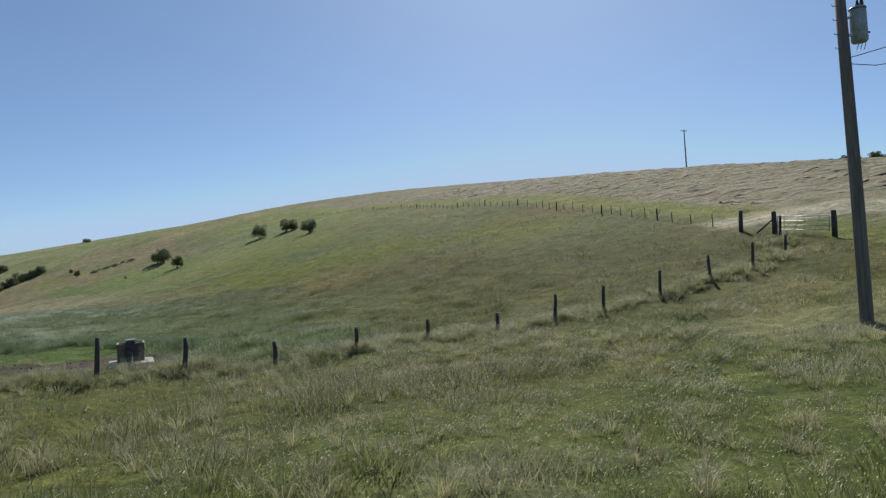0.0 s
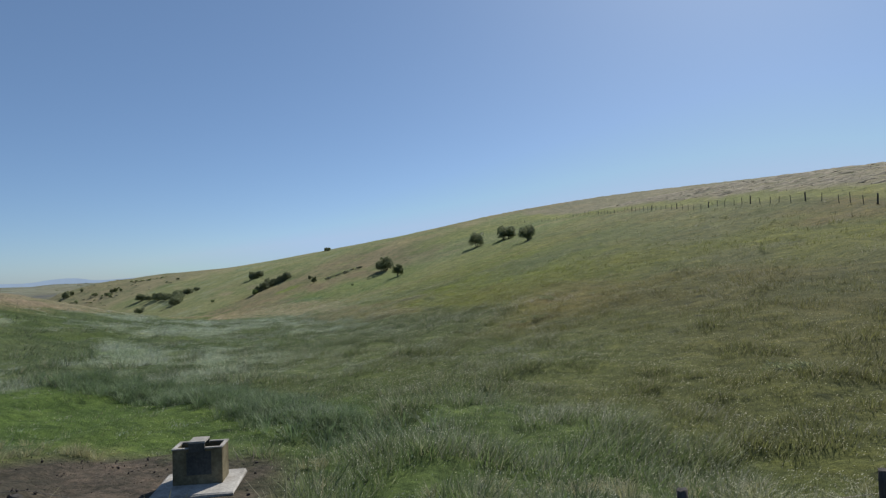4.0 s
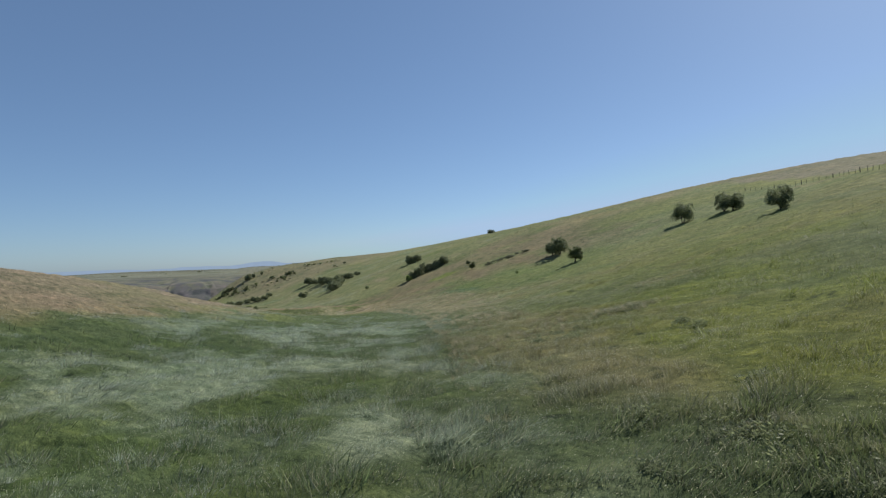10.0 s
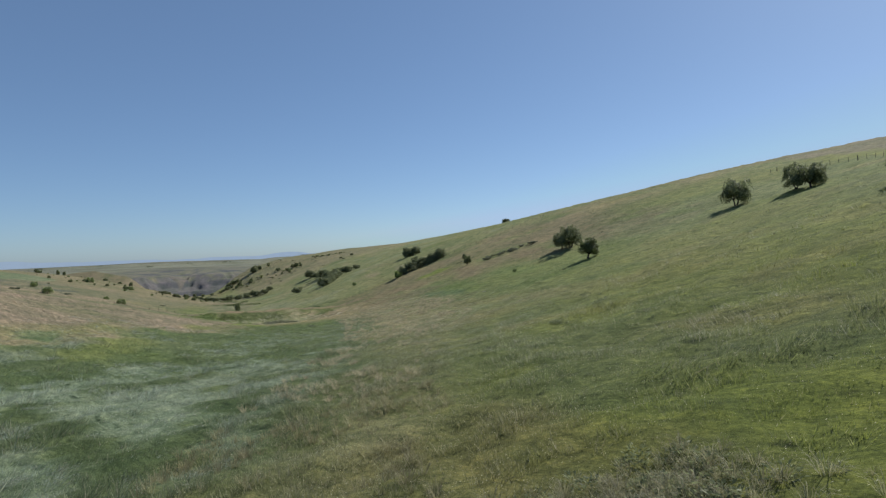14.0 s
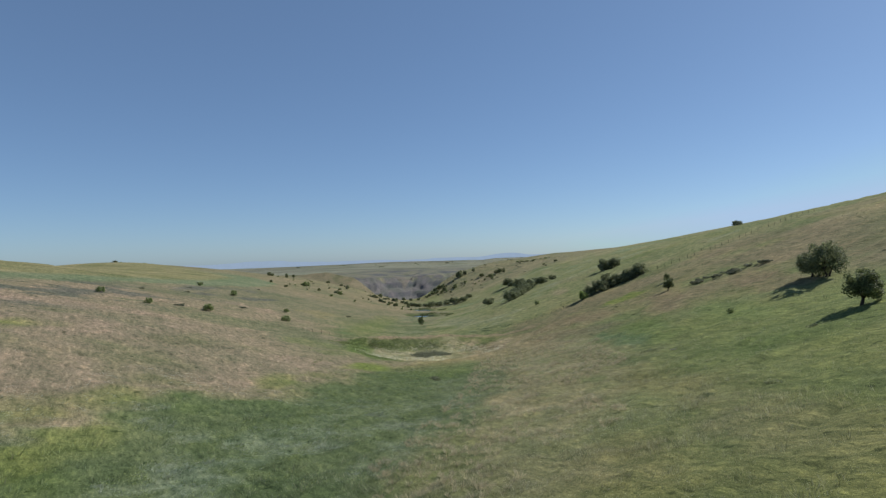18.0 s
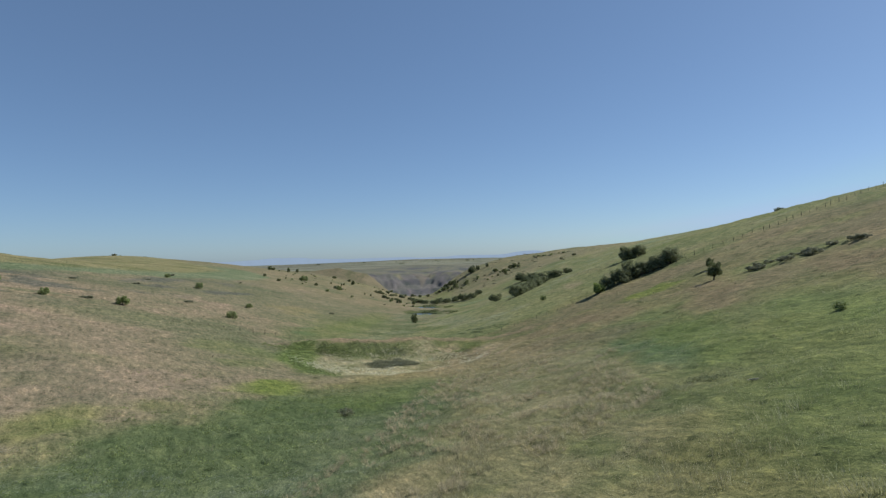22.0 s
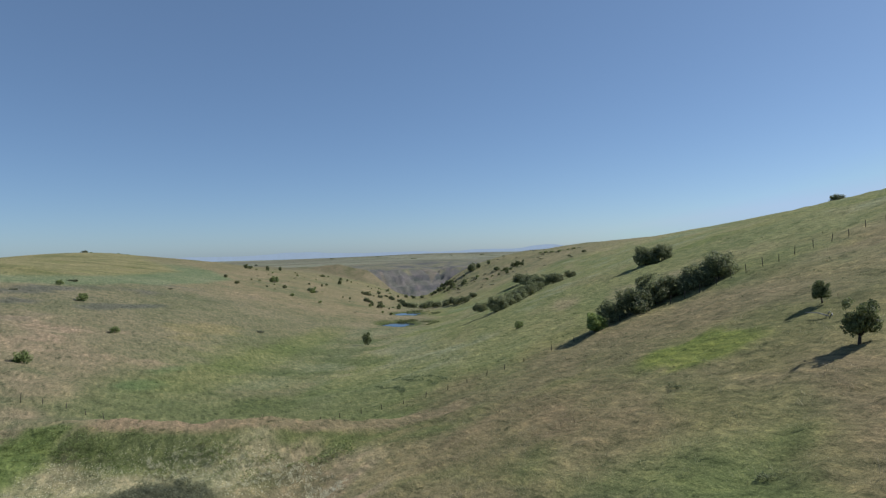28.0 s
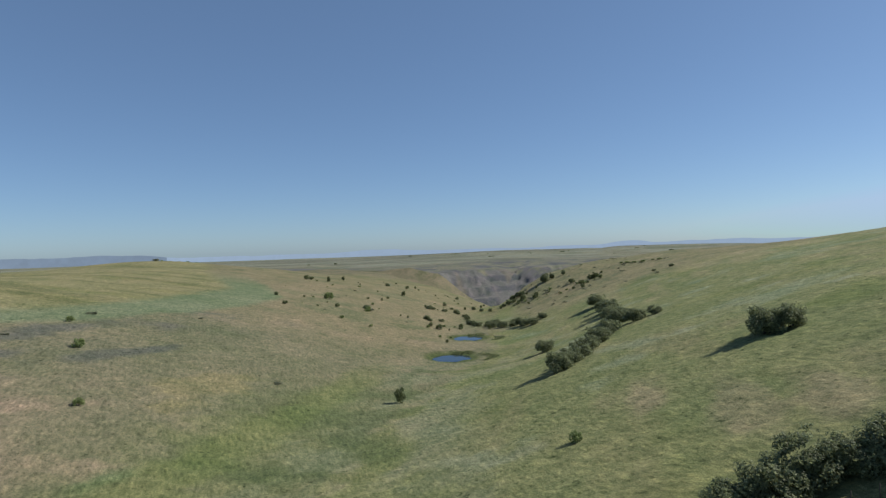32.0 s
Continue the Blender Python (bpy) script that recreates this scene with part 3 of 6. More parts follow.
    rgb = blend(rgb, (0.155, 0.178, 0.115), 0.4 * strip * smooth(u, 110, 160) * smooth(n3 + n2, 0.15, 0.6))
    pale = strip * smooth(u, 185, 100) * smooth(d, 15, 9)
    rgb = blend(rgb, SILVER, 0.95 * pale * smooth(0.6 * n2 + n3 + 0.9 * fbm(u / 2.5, v, 4, 3, 15) + silver_bed(u, d), -0.06, 0.32))
    rgb = blend(rgb, (0.095, 0.135, 0.04), 0.6 * strip * smooth(n1 - n2, 0.15, 0.5))
    rgb = blend(rgb, (0.06, 0.09, 0.04), 0.6 * strip * smooth(n3 - 0.4 * n2, 0.28, 0.5))
    tall = np.where(strip > 0.4, 0.3, tall)
    # dry hillside on the left
    dry = smooth(d, left_edge + 2 + 1.6 * j, left_edge - 8 + 1.6 * j) * smooth(u, 44, 70) * smooth(u, 700, 420)
    rgb = blend(rgb, ROSE, dry)
    rgb = blend(rgb, (0.226, 0.185, 0.145), 0.7 * dry * smooth(u, 250, 200))
    further = 0.25 + 0.75 * smooth(u, 190, 250)
    rgb = blend(rgb, (0.2, 0.18, 0.118), 0.7 * dry * smooth(n1 + n2, 0.0, 0.5))
    rgb = blend(rgb, (0.16, 0.158, 0.1), 0.7 * dry * further * smooth(n5 + 0.5 * n2, 0.08, 0.35))
    rgb = blend(rgb, (0.128, 0.142, 0.085), 0.75 * dry * further * smooth(n1 - 0.6 * n2, 0.18, 0.42))
    rgb = blend(rgb, GREEN, 0.8 * dry * further * smooth(n1 + 0.8 * n2 + 0.4 * n4, 0.3, 0.55) * smooth(d, -60, -20))
    fringe = smooth(np.abs(d - left_edge + 3 - 1.5 * j), 9, 3) * smooth(u, 90, 120) * smooth(u, 262, 235)
    rgb = blend(rgb, (0.145, 0.165, 0.055), 0.6 * fringe * smooth(n1 + n2, 0.0, 0.4))
    rgb = blend(rgb, PURPLE, 0.9 * dry * smooth(d + 2 * j, -50, -76) * smooth(n2 + n4 + 0.4 * n1, -0.15, 0.2))
    rgb = blend(rgb, (0.17, 0.162, 0.108), 0.85 * dry * smooth(u, 245, 310) * smooth(n1 - n2, -0.7, -0.1))
    tall = np.where(dry > 0.5, 0.15, tall)
    rgb = blend(rgb, (0.148, 0.166, 0.076), 0.65 * smooth(u, 262, 292) * smooth(d, -42 + 3 * j, -20 + 3 * j) * smooth(u, 400, 330) * smooth(d, 6, -6) * smooth(n1 + 0.5 * n2, -0.5, 0.05))
    rgb = blend(rgb, (0.19, 0.19, 0.12), 0.5 * smooth(u, 270, 300) * smooth(d, -16, -4) * smooth(d, 24, 8) * smooth(n2 + n4, -0.1, 0.4) * smooth(u, 440, 420))
    rgb = blend(rgb, (0.215, 0.182, 0.12), 0.8 * smooth(u, 390, 470) * smooth(d, -10, -28) * smooth(u, 960, 860))
    rgb = blend(rgb, (0.14, 0.148, 0.088), 0.7 * smooth(u, 400, 470) * smooth(d, -10, -28) * smooth(n2 + n1, 0.2, 0.5) * smooth(u, 960, 860))
    path_v = np.interp(u, [268, 290, 304, 335, 360, 420], [59, 53, 50, 47, 43, 36]) + 1.2 * np.sin(u * 0.09) + 1.5 * n3
    w = smooth(u, 266, 276) * smooth(u, 430, 405)
    rgb = blend(rgb, STRAW, 0.22 * w * smooth(np.abs(v - path_v), 1.8, 0.4) * smooth(n2, -0.2, 0.2))
    rgb = blend(rgb, LUSH, 0.45 * w * smooth(np.abs(v - path_v + 3.6 + 3 * n2), 2.4, 0.6))
    # pale sedge and darker damp patches on the lower valley floor
    w = smooth(u, 258, 275) * smooth(u, 440, 410) * smooth(d, -24, -10) * smooth(d, 26, 12)
    rgb = blend(rgb, (0.185, 0.2, 0.13), 0.55 * w * smooth(n2 + n4, -0.2, 0.3))
    rgb = blend(rgb, (0.1, 0.125, 0.062), 0.65 * w * smooth(n1 - 0.6 * n2, 0.1, 0.35))
    # crop on the left-hand top, with a greener margin
    edge = np.interp(u, [150, 316, 370, 440, 500, 580, 708, 900], [-102, -103, -98, -101, -105, -160, -235, -330]) + 0.5 * j
    rgb = blend(rgb, TEAL, 0.9 * smooth(d, edge + 3, edge - 3) * smooth(u, 600, 500))
    margin = 10 + 14 * smooth(u, 345, 460)
    crop = smooth(d, edge - margin, edge - margin - 13)
    rgb = blend(rgb, CROP, crop)
    rgb = blend(rgb, (0.185, 0.182, 0.082), 0.5 * crop * smooth(fbm(u, v / 9, 9, 3, 21), 0.0, 0.35))
    rgb = blend(rgb, (0.125, 0.13, 0.065), 0.6 * crop * smooth(fbm(u, v / 22 + u / 9, 6.5, 2, 22), 0.16, 0.32))
    w = smooth(u, 520, 600) * smooth(d, 4, 20) * smooth(u, 960, 860)
    rgb = blend(rgb, (0.2, 0.176, 0.115), 0.7 * w)
    rgb = blend(rgb, (0.205, 0.18, 0.115), 0.75 * w * smooth(n1 + n2, -0.35, 0.2))
    rgb = blend(rgb, (0.13, 0.138, 0.085), 0.7 * w * smooth(n2 + n3, 0.1, 0.4))
    # lush flat below the dam
    w = smooth(u, 253, 259) * smooth(u, 296, 274) * smooth(d + 0.8 * j, -34, -22) * smooth(d, 24, 8)
    rgb = blend(rgb, (0.12, 0.142, 0.068), 0.8 * w)
    rgb = blend(rgb, (0.088, 0.112, 0.05), 0.7 * w * smooth(np.hypot((u - 274) / 9, (v - 50) / 7) + 0.6 * n2, 1.1, 0.6))
    # single patches: lime and bright green flushes, teal rushes, rosy dry grass, grey heath, straw
    for colour, weight, spots in PATCHES:
        for pu, pv, ru, rv in spots:
            rgb = blend(rgb, colour, weight * smooth(np.hypot((u - pu) / ru, (v - pv) / rv) + 0.7 * n2 + 0.5 * n3, 1.25, 0.55))
    # deep green sward above the trough and behind the first fence
    rgb = blend(rgb, (0.112, 0.12, 0.046), 0.75 * smooth(u, 0, 8) * smooth(u, 44, 34) * smooth(v, 21 + 0.5 * j, 25 + 0.5 * j) * smooth(v, 56, 44))
    rgb = blend(rgb, (0.115, 0.14, 0.056), 0.75 * smooth(u, 24, 30) * smooth(u, 52, 42) * smooth(d, -2, 4) * smooth(d, 25 + 2 * j, 14 + 2 * j))
    # the green flush along the foot of the dry hillside
    w = smooth(u, 268, 285) * smooth(u, 420, 370)
    rgb = blend(rgb, (0.142, 0.168, 0.06), 0.45 * w * smooth(np.abs(v - np.interp(u, [280, 310, 357, 400], [31, 28, 25, 23]) + 2 * n3), 7.5 + 5 * n2, 2.5))
    rgb = blend(rgb, (0.105, 0.125, 0.068), 0.6 * w * smooth(np.hypot((u - 340) / 16, (v - 41) / 4.5) + 0.8 * n2, 1.1, 0.7))
    # upper valley darkened: shade on litter between tall blades put into the colour
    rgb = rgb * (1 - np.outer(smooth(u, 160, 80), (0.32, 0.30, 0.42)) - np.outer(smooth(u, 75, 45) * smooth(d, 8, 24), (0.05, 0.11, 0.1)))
    # mown hay field beyond the ridge fence, with a green headland
    over = v - np.interp(u, FIELD_U, FIELD_V)
    rgb = blend(rgb, (0.17, 0.185, 0.05), 0.55 * smooth(over, -1, 2) * smooth(u, 230, 150))
    mown = smooth(over + 0.6 * j, 5, 11) * smooth(u, 330, 240)
    rgb = blend(rgb, STUBBLE, mown)
    rgb = blend(rgb, (0.17, 0.155, 0.085), 0.6 * mown * smooth(n4 + n1, 0.1, 0.5))
    tall = np.where(mown > 0.5, 0.1, tall)
    # cart track by the gate
    track = smooth(np.hypot((x - 27) / 8.5, (y - 47) / 4.5) + 0.8 * n2, 1.1, 0.7)
    rgb = blend(rgb, (0.33, 0.30, 0.24), 0.85 * track)
    bare = np.maximum(bare, track)
    # trampled mud and cropped lawn round the trough
    lawn = smooth(np.hypot((x + 21) / 9.0, (y - 29.5) / 4.2) + 0.35 * n2, 1.05, 0.9)
    rgb = blend(rgb, LAWN, lawn)
    mud = smooth(np.hypot((x + 14.7) / 4.3, (y - 23.3) / 2.9) + 0.25 * n3 + 0.2 * n2, 1.02, 0.92)
    rgb = blend(rgb, EARTH, mud)
    tall = np.where(lawn > 0.5, 0.06, tall)
    bare = np.maximum(bare, mud)
    # dry pond: pale cracked bed, dark weeds in its middle, weeds and rosy grass on the dam
    r = np.hypot((u - 233.5) / 13.0, (v - 57.5) / 14.5) + 0.45 * n2 + 0.35 * n3
    rgb = blend(rgb, STRAW, 0.9 * smooth(r, 1.15, 0.8))
    rgb = blend(rgb, (0.23, 0.205, 0.125), 0.6 * smooth(r, 1.05, 0.85) * smooth(n3 - n2, 0.0, 0.4))
    rgb = blend(rgb, (0.12, 0.145, 0.06), 0.7 * smooth(r, 1.1, 0.9) * smooth(n3 + n4, 0.15, 0.5))
    rgb = blend(rgb, (0.075, 0.078, 0.058), smooth(np.hypot((u - 238) / 3.4, (v - POOL_V) / 4.6) + 0.3 * n3, 1.0, 0.8))
    on_dam = smooth(np.abs(v - 55), 26, 21)
    rgb = blend(rgb, (0.092, 0.118, 0.048), 0.75 * on_dam * smooth(np.abs(u - 246), 4.4, 2.4) * smooth(n2 + n3, -0.45, 0.2))
    rgb = blend(rgb, (0.26, 0.195, 0.14), 0.9 * on_dam * smooth(np.abs(u - DAM_U - 0.06 * (v - 53) - 0.3), 2.8, 1.4) * smooth(v, 38, 43) * smooth(n3 + n2, -0.8, -0.3))
    rgb = blend(rgb, (0.225, 0.175, 0.125), 0.7 * smooth(r, 1.05, 0.85) * smooth(v, 57, 66))
    rgb = blend(rgb, (0.105, 0.155, 0.045), 0.8 * smooth(np.abs(v - np.interp(u, [218, 231, 247], [49, 41, 37]) + 2 * n3), 4, 1.5) * smooth(u, 214, 222) * smooth(u, 252, 247))
    bare = np.maximum(bare, smooth(r, 1.0, 0.9))
    # wet margins of the ponds
    for pu, pv, ru, rv, level in PONDS:
        q = np.hypot((u - pu) / ru, (v - pv) / rv)
        rgb = blend(rgb, (0.06, 0.085, 0.03), 0.85 * smooth(q, 1.75, 1.2))
    # canyon rock and the plain beyond, distance haze put into their colours
    rock = smooth(u, 880, 960)
    z = ground_z(x, y, False)
    rgb = blend(rgb, (0.185, 0.162, 0.115), rock)
    rgb = blend(rgb, (0.13, 0.125, 0.08), 0.6 * rock * smooth(n1 + n5, 0.0, 0.4))
    back, face = far_wall(u, v)
    beds = wall_rise(back, face)[1]
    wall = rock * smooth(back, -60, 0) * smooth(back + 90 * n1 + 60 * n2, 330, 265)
    rgb = blend(rgb, HAZY_SCREE, wall)
    broken = fbm(face, z * 2.0, 40, 3, 32) + 0.5 * fbm(face, z, 12, 2, 33)
    rgb = blend(rgb, HAZY_BASALT, 0.9 * wall * smooth(beds, 0.45, 0.6) * smooth(broken, -0.15, 0.15))
    # brownish talus streaks, their warm tone also painting in sunlit parts
    rgb = blend(rgb, (0.172, 0.15, 0.135), 0.7 * wall * smooth(fbm(face, z * 0.15, 26, 3, 34), 0.05, 0.3))
    # right of the crease: the face's shade put into the rock colour
    rgb = blend(rgb, HAZY_BASALT, 0.2 * wall * smooth(v, CREASE_V - 5, CREASE_V + 10))
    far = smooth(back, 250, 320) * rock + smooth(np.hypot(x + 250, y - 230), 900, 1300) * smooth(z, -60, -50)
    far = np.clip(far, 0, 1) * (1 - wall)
    # grey of the far plain has the haze of distance painted in
    rgb = blend(rgb, HAZY_PLAIN, far)
    rgb = blend(rgb, (0.195, 0.185, 0.135), 0.6 * np.clip(far, 0, 1) * smooth(fbm(x, y * 2.2, 260, 4, 41), 0.0, 0.15))
    rgb = blend(rgb, (0.105, 0.12, 0.085), 0.7 * np.clip(far, 0, 1) * smooth(fbm(x * 1.7, y, 200, 4, 42), 0.1, 0.2))
    rgb = blend(rgb, (0.115, 0.112, 0.1), 0.65 * far * smooth(fbm(u, v / 5, 130, 4, 43), 0.05, 0.2))
    # broken ledges on the shoulder above the rim
    ledge = far * smooth(back, 720, 600)
    rgb = blend(rgb, (0.152, 0.146, 0.118), 0.75 * ledge)
    rgb = blend(rgb, HAZY_BASALT, 0.85 * ledge * smooth(np.abs(beds - 0.75), 0.22, 0.08) * smooth(fbm(face, back, 60, 3, 45), -0.02, 0.12))
    rgb = blend(rgb, (0.2, 0.18, 0.135), 0.6 * ledge * smooth(np.abs(beds - 0.3), 0.2, 0.08) * smooth(fbm(face, back, 80, 3, 46), -0.05, 0.15))
    return rgb, tall, np.clip(bare, 0, 1)


def spaced(pieces):
    """Grid lines out of (from, to, step), the step growing evenly where two are given."""
    out = []
    for a, b, s0, s1 in pieces:
        at = a
        while at < b - 1e-6:
            out.append(at)
            at += s0 + (s1 - s0) * (at - a) / (b - a)
    out.append(pieces[-1][1])
    return np.array(out)


gu = spaced([(-4700, -700, 500, 160), (-700, -60, 120, 6), (-60, 20, 3, 0.9), (20, 290, 0.9, 1.0), (290, 560, 1.0, 3.5), (560, 1000, 3.5, 8), (1000, 1180, 8, 6), (1180, 1760, 3.8, 3.8), (1760, 4750, 25, 300)])
gv = spaced([(-4700, -900, 420, 60), (-900, -320, 40, 9), (-320, -40, 5, 2.0), (-40, 0, 1.6, 0.95), (0, 130, 0.95, 0.95), (130, 330, 1.0, 5), (330, 900, 7, 40), (900, 4700, 60, 420)])
U, V = np.meshgrid(gu, gv, indexing="ij")
X, Y = to_xy(U.ravel(), V.ravel())
keep_u, keep_v = len(gu), len(gv)
cell = (np.arange(keep_u - 1)[:, None] * keep_v + np.arange(keep_v - 1)[None]).ravel()
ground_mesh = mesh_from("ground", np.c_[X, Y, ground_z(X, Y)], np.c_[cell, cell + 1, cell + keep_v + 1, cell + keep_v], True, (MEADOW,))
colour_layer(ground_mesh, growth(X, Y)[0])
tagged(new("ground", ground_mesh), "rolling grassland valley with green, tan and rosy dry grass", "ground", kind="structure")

# ---------------------------------------------------------------- backdrop of far hills
def far_hills(first, last, glow, label):
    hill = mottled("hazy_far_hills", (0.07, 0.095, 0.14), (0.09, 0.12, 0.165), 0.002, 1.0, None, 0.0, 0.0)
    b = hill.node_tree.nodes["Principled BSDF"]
    # distance haze painted as blue base colour plus an added glow
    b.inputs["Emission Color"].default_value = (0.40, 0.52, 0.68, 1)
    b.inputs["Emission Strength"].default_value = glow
    az = np.radians(np.arange(first, last, 0.12))          # degrees left of +y
    crest = -11 + 6 * smooth(np.degrees(az), 66, 50) + 16 * fbm(np.degrees(az), np.zeros_like(az), 7, 4, 80) + 6 * fbm(np.degrees(az), np.zeros_like(az), 1.5, 3, 81)
    deg = np.degrees(az)
    for at, wide, high in ((53.4, 1.6, 22), (49.0, 1.2, 12), (45.5, 2.5, 20), (41, 3.0, 16), (98, 4.0, 30), (107, 5.0, 22), (76, 4, 8), (61, 3, 6)):
        bumpy = np.exp(-np.abs((deg - at) / wide) ** 3)
        crest = crest + high * bumpy
    crest = crest + 12 * smooth(deg, 90, 100) + 9 * smooth(deg, 94, 86)
    r = 4720.0
    x, y = -130 - r * np.sin(az), 190 + r * np.cos(az)
    n = len(az)
    verts = np.r_[np.c_[x, y, np.full(n, -140.0)], np.c_[x, y, crest]]
    i = np.arange(n - 1)
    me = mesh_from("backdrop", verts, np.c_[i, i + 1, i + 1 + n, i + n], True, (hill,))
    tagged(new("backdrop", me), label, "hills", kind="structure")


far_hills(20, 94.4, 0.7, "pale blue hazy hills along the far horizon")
far_hills(94.3, 150, 0.38, "dark blue hazy mountains along the far horizon")


# ---------------------------------------------------------------- grass
def grass_patch(name, xs, ys, blades, scale, label, seed, heads=None):
    """Tufts of single bent blades, joined into one mesh."""
    rng = np.random.default_rng(seed)
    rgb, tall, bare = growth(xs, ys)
    if heads:
        rgb = rgb * 0.35 + np.array(heads) * 0.65
    z = ground_z(xs, ys)
    ok = rng.random(len(xs)) > bare * 1.05
    xs, ys, z, rgb, tall, scale = xs[ok], ys[ok], z[ok], rgb[ok], tall[ok], scale[ok]
    clump = fbm(xs, ys, 1.7, 2, 91)
    tall = tall * np.clip(0.6 + 1.9 * clump, 0.12, 1.7) * rng.uniform(0.6, 1.3, len(xs))
    swirl = 0.9 + 3.2 * fbm(xs, ys, 14, 2, 92)
    laid = np.clip(0.3 + 0.9 * fbm(xs, ys, 7, 2, 93), 0.05, 0.8)
    if heads:
        laid, tall = laid + 0.6, tall * 0.85
    n = len(xs)
    xs, ys, z, tall, scale, swirl, laid = (np.repeat(a, blades) for a in (xs, ys, z, tall, scale, swirl, laid))
    turn = rng.uniform(0, 2 * np.pi, n * blades)
    spread = rng.uniform(0.0, 0.24, n * blades) * scale
    bx, by = xs + spread * np.cos(turn), ys + spread * np.sin(turn)
    h = np.maximum(tall, 0.03) * rng.uniform(0.5, 1.15, n * blades) * (0.75 + 0.25 * scale)
    lean = rng.uniform(0.25, 1.15, n * blades) * h
    wide = rng.uniform(0.005, 0.010, n * blades) * scale * (0.6 + h)
    face = turn + rng.normal(0, 0.7, n * blades) + np.pi / 2
    tx, ty = bx + lean * np.cos(turn) + laid * h * np.cos(swirl), by + lean * np.sin(turn) + laid * h * np.sin(swirl)
    low = z - 0.06
    verts = np.empty((n * blades, 3, 3), np.float32)
    verts[:, 0] = np.c_[bx - wide * np.cos(face), by - wide * np.sin(face), low]
    verts[:, 1] = np.c_[bx + wide * np.cos(face), by + wide * np.sin(face), low]
    verts[:, 2] = np.c_[tx, ty, z + h * (1.0 - 0.45 * laid)]
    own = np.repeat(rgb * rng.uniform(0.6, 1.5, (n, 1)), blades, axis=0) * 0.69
    own = own * rng.uniform(0.75, 1.3, (n * blades, 1))
    ripe = rng.random((n * blades, 1)) < 0.14
    own = np.where(ripe, own * 0.7 + np.array(STRAW) * 0.22, own)
    cols = np.repeat(own[:, None], 3, axis=1)
    cols[:, 2] = cols[:, 2] * 1.15 + 0.01
    # a ripe head, two small crossed flakes, on the tip of some of the blades
    some = np.flatnonzero(rng.random(n * blades) < np.where(scale < 1.3, 0.26, 0.09))
    tip, m = verts[some, 2], len(some)
    long_, thin = 0.012 + 0.011 * rng.random((m, 1)), 0.005 + 0.005 * rng.random((m, 1))
    way = np.c_[np.cos(swirl[some]), np.sin(swirl[some]), rng.uniform(0.2, 1.2, m)]
    side = np.c_[-np.sin(face[some]), np.cos(face[some]), np.zeros(m)]
    flakes = np.stack([tip - way * long_, tip + side * thin, tip + way * long_, tip - way * long_, tip + way * long_, tip - side * thin], axis=1)
    ripe_colour = 0.5 * own[some] + np.array((0.4, 0.385, 0.28)) * rng.uniform(0.25, 1.0, (m, 1))
    verts = np.concatenate([verts.reshape(-1, 3), flakes.reshape(-1, 3)])
    cols = np.concatenate([cols.reshape(-1, 3), np.repeat(ripe_colour, 6, axis=0)])
    me = mesh_from(name, verts, np.arange(len(verts)).reshape(-1, 3), False, (BLADES,))
    colour_layer(me, cols)
    tagged(new(name, me), label, "grass", kind="stuff")


def strewn(line, count, near, far, seed):
    """Places strewn along a line of the plan, thickest near it; with how far off each is."""
    rng = np.random.default_rng(seed)
    line = np.array(line, float)
    seg = np.hypot(*np.diff(line[:, :2], axis=0).T) * (line[:-1, 2] + line[1:, 2]) / 2
    k = rng.choice(len(seg), count, p=seg / seg.sum())
    t = rng.random(count)[:, None]
    at = line[k, :2] * (1 - t) + line[k + 1, :2] * t
    off = np.where(rng.random((count, 1)) < 0.66, rng.normal(0, near, (count, 2)), rng.normal(0, far, (count, 2)))
    at = at + off
    return at[:, 0], at[:, 1], np.hypot(off[:, 0], off[:, 1])


# lines of the plan, with a weight for how thick the growth is drawn
MEADOW_LINE = ((4, 8, 5.5), (0, 20, 4.5), (-14, 42, 2.6), (-30, 66, 2.2), (-44, 92, 1.8), (-62, 118, 1.3), (-90, 148, 1.3), (-118, 176, 1.0), (-150, 196, 0.7))
gx, gy, off = strewn(MEADOW_LINE, 185000, 8.0, 20, 5)
grass_patch("meadow_grass", gx, gy, 8, 1.0 + off / 26, "long mixed green and straw-coloured meadow grass", 6)


def silver_grass():
    rng = np.random.default_rng(8)
    u, d = rng.uniform(30, 175, 34000), rng.uniform(-26, 13, 34000)
    x, y = to_xy(u, d + along(u, AXIS))
    pick = 0.6 * fbm(x, y, 11, 4, 12) + fbm(x, y, 3.6, 3, 13) + 0.9 * fbm(u / 2.5, d + along(u, AXIS), 4, 3, 15) + silver_bed(u, d) > -0.05
    grass_patch("silver_grass", x[pick], y[pick], 13, np.full(pick.sum(), 0.95), "wind-laid silvery heads of tall grass", 9, (0.31, 0.345, 0.295))


silver_grass()


